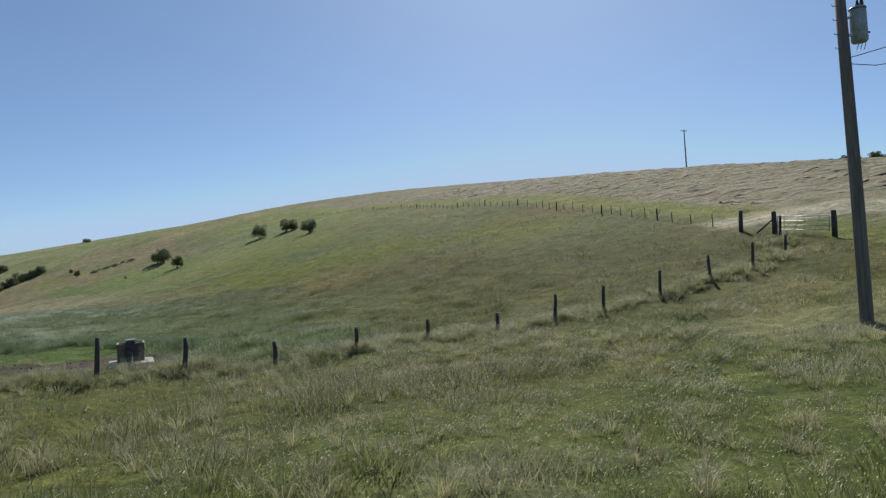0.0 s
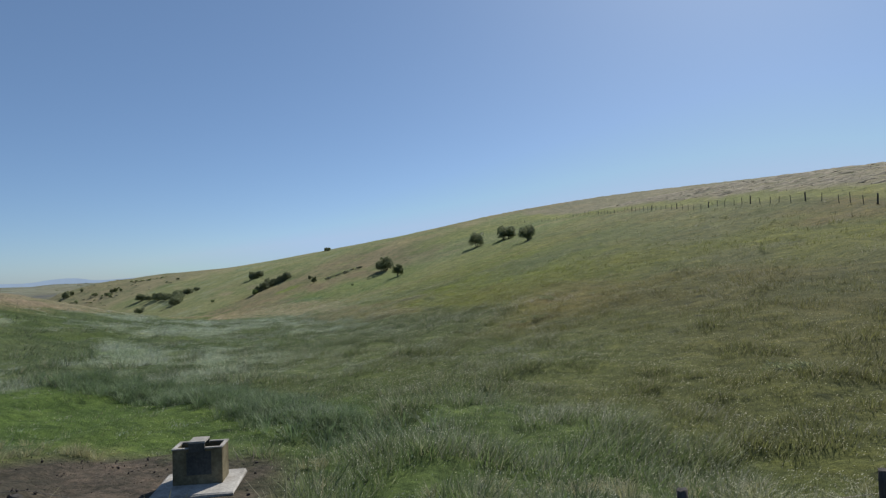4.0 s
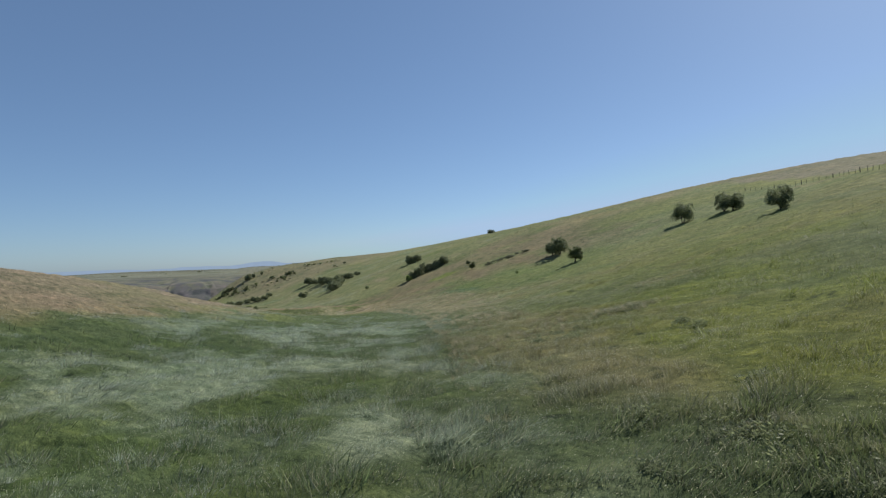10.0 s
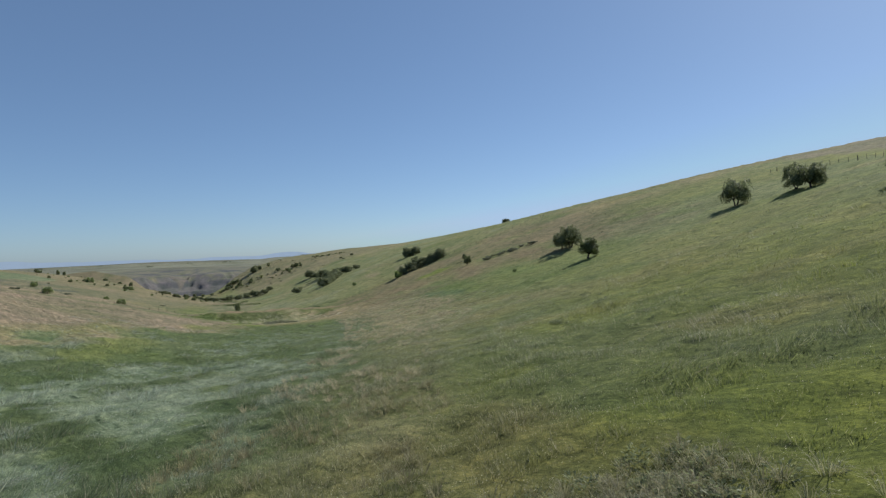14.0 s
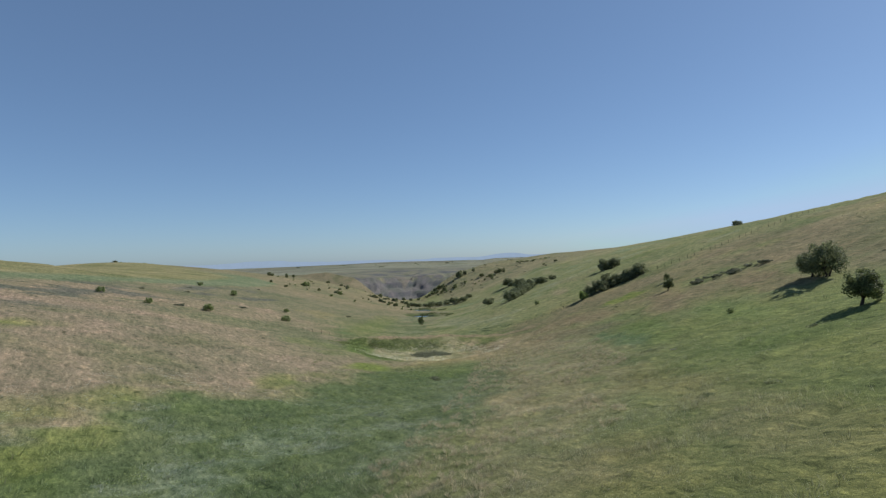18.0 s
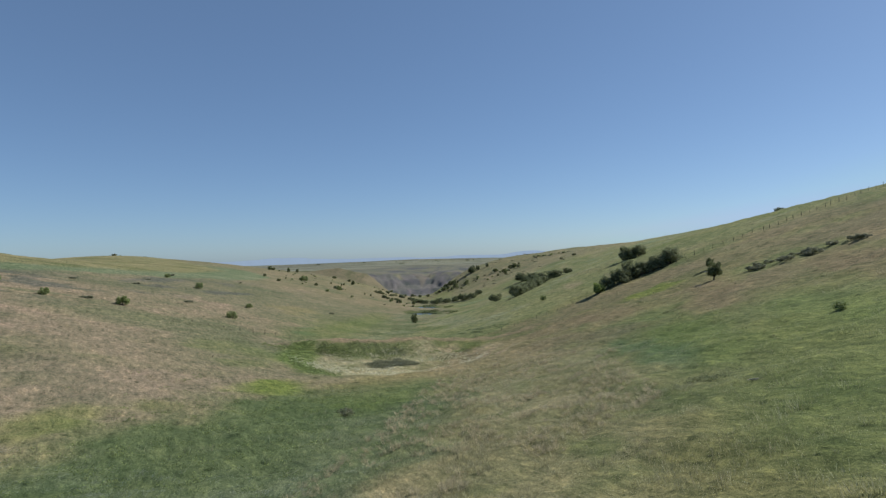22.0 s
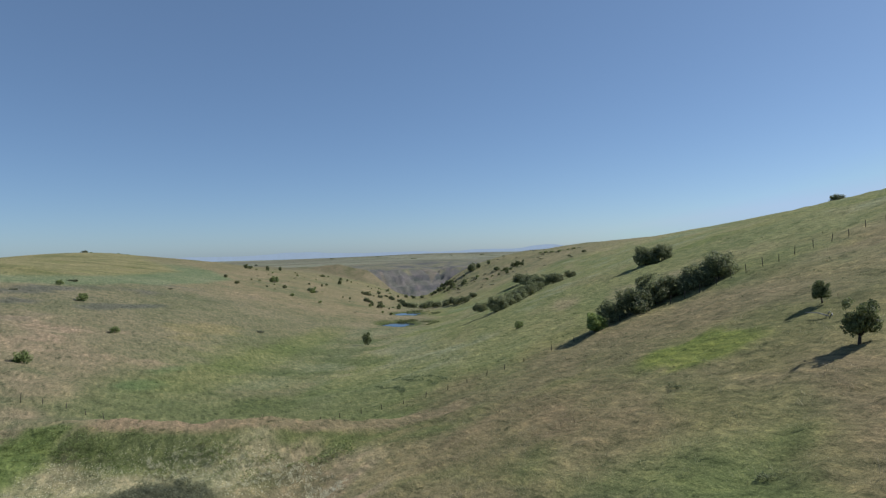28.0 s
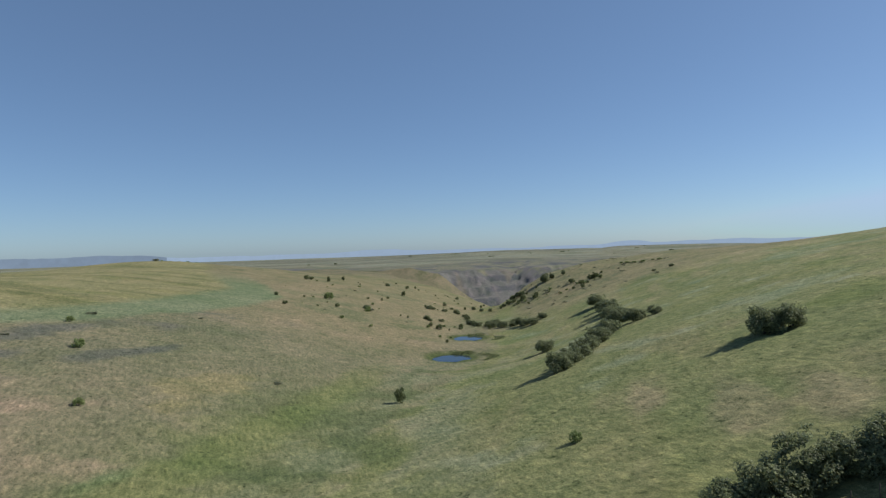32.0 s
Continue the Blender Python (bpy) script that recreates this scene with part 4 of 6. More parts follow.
# ---------------------------------------------------------------- leaves, trees and bushes
def leaf_cloud(rng, lobes, count, size, gap=0.25):
    """Leaf sprays over and inside a crown of ellipsoid lobes (centre, radii)."""
    share = np.array([r[0] * r[1] + r[2] * (r[0] + r[1]) for _, r in lobes])
    which = rng.choice(len(lobes), count, p=share / share.sum())
    c, r = np.array([l[0] for l in lobes])[which], np.array([l[1] for l in lobes])[which]
    way = rng.normal(size=(count, 3))
    way /= np.linalg.norm(way, axis=1, keepdims=True)
    lump = 0.82 + 0.5 * fbm(way[:, 0] * 2.2 + which * 7.1, way[:, 1] * 2.2 + way[:, 2] * 1.7, 1.0, 3, 95)
    depth = np.where(rng.random(count) < 0.72, rng.uniform(0.84, 1.06, count), rng.uniform(0.35, 0.9, count))
    at = c + way * r * (depth * lump)[:, None]
    hole = fbm(at[:, 0] * 1.0 + at[:, 2] * 0.6, at[:, 1] + at[:, 2] * 0.8, 0.9, 2, 96)
    ok = (hole > -gap) & (at[:, 2] > 0.05)
    at, way = at[ok], way[ok]
    n = len(at)
    normal = way + rng.normal(0, 0.55, (n, 3)) + np.array([0, 0, 0.25])
    normal /= np.linalg.norm(normal, axis=1, keepdims=True)
    a = np.cross(normal, rng.normal(size=(n, 3)))
    a /= np.linalg.norm(a, axis=1, keepdims=True)
    b = np.cross(normal, a)
    s = size * rng.uniform(0.55, 1.35, (n, 1))
    droop = normal * s * 0.25
    verts = np.stack([at - a * s, at - b * s * 0.55 - droop, at + a * s, at + b * s * 0.55 - droop], axis=1).reshape(-1, 3)
    return verts, np.arange(n * 4).reshape(-1, 4)


def woody_plant(name, seed, high, wide, clear, lobes_n, leaves, size, mat, stems=1, lean=0.0, label="", category="tree"):
    """A tree or bush at the origin: tapered stems, limbs and a crown of leaf sprays."""
    rng = np.random.default_rng(seed)
    root = empty(name, Matrix(), label, category)
    # lobes over a dome that is widest below its middle
    lobes, body = [], high - clear
    count = lobes_n + 6
    for k in range(count):
        a, q = 2.4 * k + rng.uniform(-0.4, 0.4), (k + 0.5) / count
        level = 0.15 + 0.66 * q
        reach = 0.5 * wide * math.sqrt(max(0.05, 1 - ((level - 0.4) / 0.6) ** 2)) * rng.uniform(0.42, 0.66)
        rx = 0.5 * wide * rng.uniform(0.34, 0.48) * (1.1 - 0.25 * q)
        rz = min(rx * rng.uniform(0.75, 1.0), body * 0.34)
        lobes.append(((reach * math.cos(a) + lean * (0.5 + q), reach * math.sin(a), clear + body * level), (rx, rx * rng.uniform(0.8, 1.15), rz)))
    lobes.append(((lean, 0, clear + body * 0.42), (wide * 0.36, wide * 0.34, body * 0.44)))
    for s in range(stems):
        a = 2 * math.pi * s / max(stems, 1) + rng.uniform(0, 1)
        foot = Vector((0.12 * high * 0.5 * math.cos(a), 0.12 * high * 0.5 * math.sin(a), -0.25)) if stems > 1 else Vector((0, 0, -0.25))
        fork = Vector((foot.x * 1.8 + lean * 0.5, foot.y * 1.8, max(clear, 0.35 * high * 0.6)))
        thick = 0.035 * high / math.sqrt(stems)
        bm = tube(bmesh.new(), [foot, foot.lerp(fork, 0.35) + Vector((rng.normal(0, 0.03 * high), rng.normal(0, 0.03 * high), 0)) * 0.6, fork], [thick * 1.5, thick * 1.05, thick * 0.8], 8)
        trunk = part("trunk", bm, BARK, root)
        for c, r in lobes[s::stems][:max(2, lobes_n // stems)]:
            end = Vector(c) + Vector((0, 0, r[2] * 0.3))
            mid = fork.lerp(end, 0.5) + Vector((rng.normal(0, 0.04 * high), rng.normal(0, 0.04 * high), 0.03 * high))
            part("limb", tube(bmesh.new(), [fork - Vector((0, 0, 0.05)), mid, end], [thick * 0.6, thick * 0.35, thick * 0.12], 6), BARK, trunk)
    v, f = leaf_cloud(rng, lobes, leaves, size)
    part("crown", mesh_from("crown", v, f, False, (mat,)), mat, root)
    return root


def set_at(ob, x, y, turn, size, label="", sink=0.0):
    m = Matrix.LocRotScale((x, y, gz(x, y) - sink), Euler((0, 0, turn)), (size if isinstance(size, tuple) else (size, size, size)))
    return m


TREES = [  # one of each build, set at its place further down
    woody_plant("hawthorn_tree", 101, 4.9, 5.9, 0.75, 9, 9500, 0.13, LEAF_DARK, 2, 0, "dark green round-crowned hawthorn tree on the grassy slope", "tree"),
    woody_plant("hawthorn_tree", 102, 4.5, 5.1, 0.7, 8, 8500, 0.13, LEAF_DARK, 1, 0.2, "dark green hawthorn tree with a short trunk on the slope", "tree"),
    woody_plant("hawthorn_tree", 103, 3.6, 3.2, 0.7, 6, 5200, 0.11, LEAF_MID, 1, 0.25, "small open-crowned tree with a bare trunk on the slope", "tree"),
]
BUSHES = [
    woody_plant("hawthorn_bush", 111, 4.3, 6.0, 0.15, 8, 9000, 0.14, LEAF_DARK, 4, 0, "dense dark green thorn bush of the hillside thicket", "bush"),
    woody_plant("hawthorn_bush", 112, 3.8, 5.6, 0.1, 7, 8200, 0.14, LEAF_DARK, 3, 0, "dense dark green rounded bush on the hillside", "bush"),
    woody_plant("hawthorn_bush", 113, 4.8, 5.8, 0.15, 9, 9400, 0.14, LEAF_DARK, 4, 0.2, "tall dark green thorn bush with an uneven crown", "bush"),
]
LOW = [
    woody_plant("shrub", 121, 1.35, 2.0, 0.05, 5, 1100, 0.10, LEAF_LIGHT, 3, 0, "low round yellow-green shrub on the dry hillside", "shrub"),
    woody_plant("shrub", 122, 1.05, 1.9, 0.05, 4, 700, 0.10, LEAF_GREY, 3, 0, "low grey-green shrub on the dry hillside", "shrub"),
    woody_plant("shrub", 123, 1.6, 1.9, 0.05, 6, 1300, 0.10, LEAF_MID, 3, 0, "upright bright green shrub on the valley floor", "shrub"),
]
YOUNG = woody_plant("shrub", 131, 3.1, 3.0, 0.1, 7, 5200, 0.12, LEAF_YOUNG, 3, 0, "bright light green shrub at the end of the thicket", "shrub")
OWN_LABEL = {ob.name: ob["label"] for ob in TREES + BUSHES + LOW + [YOUNG]}
used = set()


def plant(model, x, y, turn=0.0, size=1.0, label="", group="", sink=0.08):
    m = set_at(model, x, y, turn, size, sink=sink)
    if model.name in used:
        ob = copy_thing(model, m)
    else:
        used.add(model.name)
        model.matrix_basis = m
        ob = model
    ob["label"] = label or OWN_LABEL[model.name]
    ob["group"] = group
    return ob


# trees standing singly and in pairs on the right-hand slope
SLOPE = "trees on the right-hand slope"
plant(TREES[0], -62.0, 194.5, 0.4, 1.0, "", SLOPE)
plant(TREES[1], -50.5, 188.5, 1.2, (1.1, 1.1, 0.95), "", SLOPE)
plant(TREES[0], -52.8, 192.0, 2.6, 0.85, "", SLOPE)
plant(TREES[0], -37.4, 157.0, 5.0, (0.8, 0.8, 0.84), "", SLOPE)
plant(TREES[0], -95.6, 199.4, 3.3, 1.0, "", SLOPE)
plant(TREES[1], -98.6, 201.2, 0.3, 0.95, "", SLOPE)
plant(TREES[2], -82.0, 179.0, 0.8, (1.4, 1.4, 1.1), "", SLOPE)
plant(TREES[2], -133.9, 214.5, 2.4, (0.58, 0.58, 0.76), "small tree with a thin trunk casting a long shadow", SLOPE)
plant(TREES[2], -141.9, 224.1, 4.0, (0.38, 0.38, 0.5), "small thin tree beside a dead grey branch", SLOPE)
# thicket by the cross fence
THICKET = "bushes of the thicket by the cross fence"
plant(YOUNG, -170.4, 226.3, 0.0, (1.05, 1.05, 0.85), "", THICKET)
for k, (x, y, s) in enumerate(((-170.6, 229.4, 0.72), (-169.6, 231.8, 0.86), (-169.4, 234.7, 0.9), (-168.2, 237.4, 0.88), (-166.6, 239.8, 0.93), (-165.4, 241.8, 0.84))):
    plant(BUSHES[k % 3], x, y, 1.3 * k, (s * 1.12, s * 1.12, s), "", THICKET)
# bush group higher up
GROUP_A = "bushes above the thicket"
plant(BUSHES[1], -206.5, 271.5, 0.3, (1.25, 1.2, 1.3), "", GROUP_A)
plant(BUSHES[0], -204.2, 273.6, 1.7, (1.1, 1.05, 1.15), "", GROUP_A)
plant(BUSHES[2], -208.0, 273.8, 2.9, (0.95, 0.95, 0.75), "", GROUP_A)
# long thicket further down the valley's side
GROUP_C = "bushes of the long thicket down the valley"
for k, (x, y, s) in enumerate(((-300.9, 287.4, 1.25), (-249.0, 262.0, 1.15), (-253.0, 266.5, 0.95), (-256.5, 271.6, 1.2), (-262.0, 277.0, 1.0), (-268.2, 284.1, 1.1), (-273.0, 289.0, 1.0), (-278.6, 294.9, 1.1), (-366.0, 348.8, 1.45), (-350.0, 341.0, 1.25), (-338.0, 336.0, 1.3), (-330.0, 329.8, 1.4), (-318.0, 325.0, 1.15), (-312.0, 319.0, 1.3), (-292.0, 308.0, 1.25), (-302.0, 312.0, 1.0), (-281.0, 304.5, 1.1), (-279.0, 309.5, 0.7))):
    plant(BUSHES[k % 3], x, y, 0.9 * k, (s * 1.25, s * 1.2, s * (1.0, 1.12, 0.95)[k % 3]), "", GROUP_C)
GROUP_D = "bushes at the foot of the spur"
rng_d = random.Random(31)
for k, (u, v, s) in enumerate(((521, 57, 1.2), (525, 52, 1.1), (531, 48, 1.15), (536, 43, 1.0), (541, 38, 1.05), (546, 33, 0.95), (551, 28, 0.85), (557, 22, 0.8), (563, 17, 0.75), (530, 58, 0.95), (545, 45, 0.9), (556, 33, 0.85), (566, 25, 0.75), (573, 12, 0.6), (547, -4, 0.7), (543, -1, 0.55), (552, 1, 0.5), (604, -21, 0.7), (609, -17, 0.65), (614, -12, 0.7), (620, -6, 0.7), (612, -1, 0.6), (601, 4, 0.6), (590, 9, 0.6), (534, 16, 0.4), (531, -31, 0.6), (533, -33, 0.45), (539, -60, 0.65), (640, -14, 0.5), (655, -22, 0.5), (561, 124, 0.6), (560, 114, 0.35))):
    x, y = to_xy(u + rng_d.uniform(-1.5, 1.5), v + rng_d.uniform(-1.5, 1.5))
    s = s * rng_d.uniform(0.9, 1.1)
    plant(BUSHES[k % 3], x, y, k, (s * 1.35, s * 1.35, s), "", GROUP_D)
plant(BUSHES[1], -249.5, 412.0, 1.0, (1.15, 1.15, 0.9), "dark bush alone on the skyline of the hill")
# scrub along the slope above the small trees
for k in range(24):
    t = k / 23
    x, y = -130 + 12 * t + rng_d.uniform(-1.6, 1.6), 217.5 + 5 * t + rng_d.uniform(-1.7, 1.7)
    plant(LOW[1], x, y, k, (rng_d.uniform(0.55, 0.85), rng_d.uniform(0.6, 0.95), rng_d.uniform(0.75, 1.15)) if k else (1.5, 1.3, 0.62), "low grey-green scrub spread over the slope", "scrub above the small trees")
# shrubs of the dry hillside and the valley floor
plant(LOW[2], -275.3, 235.0, 0.4, (1.7, 1.7, 2.5), "upright green shrub alone on the valley floor")
HILL_SHRUBS = "shrubs of the dry hillside"
for k, (x, y, s) in enumerate(((-212.5, 127.5, 1.0), (-213.8, 134.3, 1.0), (-210.8, 140.4, 1.05), (-241.5, 155.9, 1.1), (-220.6, 162.6, 1.1), (-281, 145.4, 1.0), (-301, 165.7, 1.2), (-346, 160.5, 1.2), (-258, 173.7, 0.8), (-290.2, 209.2, 0.9), (-470, 250.8, 2.2), (-451, 268.5, 1.8), (-446, 266, 1.5), (-305, 150, 0.8), (-330, 158, 0.9), (-262, 130, 0.8), (-228, 118, 0.9), (-360, 190, 0.8))):
    plant(LOW[k % 2], x, y, 1.1 * k, 1.2 * s, "", HILL_SHRUBS)
for k in range(140):
    u, q = rng_d.uniform(470, 800), rng_d.uniform(0, 1)
    x, y = to_xy(u, along(u, AXIS) - 8 - 125 * q)
    s = 0.28 + 0.75 * rng_d.random() ** 3
    plant(LOW[k % 3], float(x), float(y), k, (s * rng_d.uniform(0.8, 1.6), s * rng_d.uniform(0.8, 1.6), s * rng_d.uniform(0.7, 1.2)), "", "shrubs of the far hillside")
for k in range(70):
    u, q = rng_d.uniform(545, 760), rng_d.uniform(0, 1)
    x, y = to_xy(u, along(u, AXIS) + 6 + 85 * q)
    plant(LOW[1], float(x), float(y), k, (rng_d.uniform(0.6, 2.0), rng_d.uniform(0.6, 2.0), rng_d.uniform(0.4, 1.1)), "", "shrubs of the far spur")
# scrub along the ravine below the spur's top, and the thicket under it
rng_s = random.Random(77)
for k in range(80):
    t = rng_s.random()
    u, v = 617 + 30 * t + rng_s.gauss(0, 9), 84 - 66 * t + rng_s.gauss(0, 4)
    x, y = to_xy(u, v)
    s = rng_s.uniform(0.35, 1.0)
    plant(LOW[k % 3], float(x), float(y), k, (s * rng_s.uniform(1.2, 2.0), s * rng_s.uniform(1.2, 2.0), s), "", "scrub along the ravine of the spur")
for k, (u, v, s) in enumerate(((640, 14, 0.8), (650, 6, 0.7), (662, -2, 0.7))):
    x, y = to_xy(u, v)
    plant(BUSHES[k % 3], float(x), float(y), 0.7 * k, s, "", GROUP_D)
for k, (u, v) in enumerate(((489, 17.6), (457, 12.4), (518, 5.5), (531, 9), (514, -6), (540, 31), (536, 17))):
    x, y = to_xy(u, v)
    plant(LOW[k % 3], float(x), float(y), k, rng_d.uniform(0.5, 0.95), "", "shrubs round the ponds")
plant(LOW[0], -201.6, 236.2, 0, 0.9, "small dark shrub on the green slope")
plant(LOW[1], -126.8, 156.0, 0, 0.85, "dark weedy shrub over a few stones")
plant(LOW[0], -102.0, 187.5, 0, 0.5)
plant(LOW[1], -711, 144, 0, (3.0, 3.0, 4.2), "dark shrub on the skyline knob")
for k in range(9):
    plant(LOW[k % 2], -709.5 + rng_d.uniform(-2, 2), 149 + 3.4 * k, k, (rng_d.uniform(0.8, 1.6), rng_d.uniform(1.0, 2.2), rng_d.uniform(0.5, 0.9)), "", "scrub on the skyline knob")
# low scrub on the crest of the hay field
for k in range(10):
    x, y = 64.0 + 0.75 * k, 105.7 - 1.15 * k
    plant(LOW[k % 3], x, y, k, (rng_d.uniform(0.7, 1.1), rng_d.uniform(0.7, 1.1), rng_d.uniform(0.22, 0.38)), "low green scrub on the crest of the hay field", "scrub of the field's crest")
# pines on the spur
for k, (u, v, s) in enumerate(((664, 50, 1.75), (667, 47.5, 1.3), (668, 54, 1.2), (670, 62, 1.0), (656, 44, 0.6), (651, 38, 0.6), (645, 30, 0.65))):
    x, y = (float(q) for q in to_xy(u, v))
    plant(BUSHES[2], x, y, k, (0.6 * s, 0.6 * s, 0.95 * s), "dark tree on the canyon's spur", "trees on the spur")
for k in range(12):
    t = k / 11
    x, y = to_xy(652 - 30 * t + rng_d.uniform(-3, 3), 101 + 25 * t + rng_d.uniform(-1, 1))
    s = rng_d.uniform(0.6, 1.1)
    plant(LOW[k % 2], float(x), float(y), k, (1.7 * s, 1.7 * s, 0.8 * s), "", "shrubs along the spur's top")



for k in range(16):
    a, r = rng_d.uniform(46, 84), rng_d.uniform(1900, 3900)
    x, y = -130 - r * math.sin(math.radians(a)), 190 + r * math.cos(math.radians(a))
    wide = rng_d.uniform(2, 6)
    plant(BUSHES[k % 3], x, y, math.radians(a) + 0.1, (wide, wide * 0.4, rng_d.uniform(1.0, 1.7)), "dark distant grove of trees on the plain", "groves on the far plain", sink=1.0)


# ---------------------------------------------------------------- fences
def post_mesh(seed, high, r):
    rng = random.Random(seed)
    bm = tube(bmesh.new(), [(0, 0, -0.4), (rng.uniform(-0.01, 0.01), 0, 0.3), (rng.uniform(-0.02, 0.02), rng.uniform(-0.02, 0.02), high * 0.75), (rng.uniform(-0.02, 0.02), 0, high)], [r * 1.1, r * 1.05, r, r * 0.92], 9)
    for v in bm.verts:
        v.co.x += rng.uniform(-0.06, 0.06) * r
        v.co.y += rng.uniform(-0.06, 0.06) * r
        if v.co.z > high * 0.95:
            v.co.z += v.co.x * rng.uniform(-0.5, 0.5)
    me = bpy.data.meshes.new("post")
    bm.to_mesh(me)
    bm.free()
    me.materials.append(POST_WOOD)
    return me


POSTS = [post_mesh(k, 1.32, 0.075) for k in range(4)]
STAKES = [post_mesh(10 + k, 1.15, 0.034) for k in range(4)]


def fence(name, places, meshes, label, strands, seed, tilt=3.0, sizes=None):
    rng = random.Random(seed)
    root = empty(name, Matrix.Translation((*places[0], gz(*places[0]))), label, "fence")
    inv = root.matrix_world.inverted()
    tops = []
    for k, (x, y) in enumerate(places):
        z = gz(x, y)
        ob = part("post", meshes[k % len(meshes)], None, root)
        s = sizes[k] if sizes else 1.0
        m = pose(x, y, z, rng.uniform(-tilt, tilt), rng.uniform(-tilt, tilt), rng.uniform(0, 360)) @ Matrix.Diagonal((1, 1, s * rng.uniform(0.92, 1.06), 1))
        ob.matrix_basis = inv @ m
        tops.append((m, s))
    for h in strands:
        bm = bmesh.new()
        pts = []
        for k, (m, s) in enumerate(tops):
            p = m @ Vector((0.0, 0.08, h * s))
            if pts:
                pts.append(pts[-1].lerp(p, 0.5) - Vector((0, 0, 0.025)))
            pts.append(p)
        tube(bm, [inv @ p for p in pts], [0.0035] * len(pts), 4)
        part("wire", bm, WIRE, root)
    return root


def spread_along(line, step, seed, wobble=0.25):
    rng = random.Random(seed)
    out = []
    for a, b in zip(line, line[1:]):
        n = max(1, round(math.dist(a, b) / step))
        for k in range(n):
            out.append((a[0] + (b[0] - a[0]) * k / n + rng.uniform(-wobble, wobble), a[1] + (b[1] - a[1]) * k / n + rng.uniform(-wobble, wobble)))
    out.append(line[-1])
    return out


LOWER = [(-24.0, 16.4), (-21.0, 17.0), (-17.9, 17.7), (-14.8, 18.6), (-11.63, 19.44), (-9.2, 20.4), (-6.55, 21.7), (-3.84, 23.0), (-1.21, 24.4), (1.64, 25.7), (4.14, 26.7), (6.5, 27.7), (9.5, 29.1), (12.4, 30.4), (15.1, 31.7), (18.4, 34.8), (20.7, 39.6)]
LOWER_HEIGHT = [1.1, 1.0, 1.0, 1.0, 1.15, 0.89, 0.8, 0.66, 0.66, 0.72, 0.86, 0.92, 0.97, 0.97, 1.08, 0.9, 1.0]
fence("wire_fence", LOWER, POSTS, "old wire fence with dark weathered wooden posts in long grass", (0.15, 0.3, 0.45, 0.6, 0.78, 0.98, 1.2), 1, 3.5, LOWER_HEIGHT)
RIDGE = [(20.5, 44.6), (19.3, 50.8), (18.9, 54.0), (18.5, 60.2), (17.6, 65.6), (16.4, 72.9), (14.3, 80.2), (11.9, 89.0), (8.7, 97.0), (3.8, 112.0), (-0.4, 121.0), (-16.0, 161.0), (-32.0, 198.0), (-47.0, 221.0), (-66.0, 243.0)]
ridge = spread_along(RIDGE, 2.6, 2, 0.12)
fence("ridge_fence", ridge, STAKES + POSTS[:1], "thin stake fence with wire along the hay field's edge", (0.3, 0.6, 0.9), 3, 4.0, [0.8] * len(ridge))
CROSS = [(-199.5, 152.0), (-199.0, 163.0), (-198.8, 167.4), (-192.0, 178.0), (-184.0, 196.0), (-176.0, 209.0), (-173.6, 218.0), (-172.3, 221.0), (-170.2, 226.3), (-165.6, 233.5), (-161.4, 241.5), (-159.7, 245.0), (-155.1, 251.0), (-152.9, 254.5), (-149.6, 262.0), (-146.0, 272.0), (-142.0, 284.0)]
fence("cross_fence", spread_along(CROSS[:10], 2.6, 4, 0.2) + spread_along(CROSS[9:], 1.75, 6, 0.2)[1:], STAKES, "wire fence on thin stakes across the valley and up the slope", (0.35, 0.7, 1.0), 5, 6.0, [0.85 if k in (4, 5) or k > 34 else 0.66 - 0.12 * (k % 3) for k in range(200)])


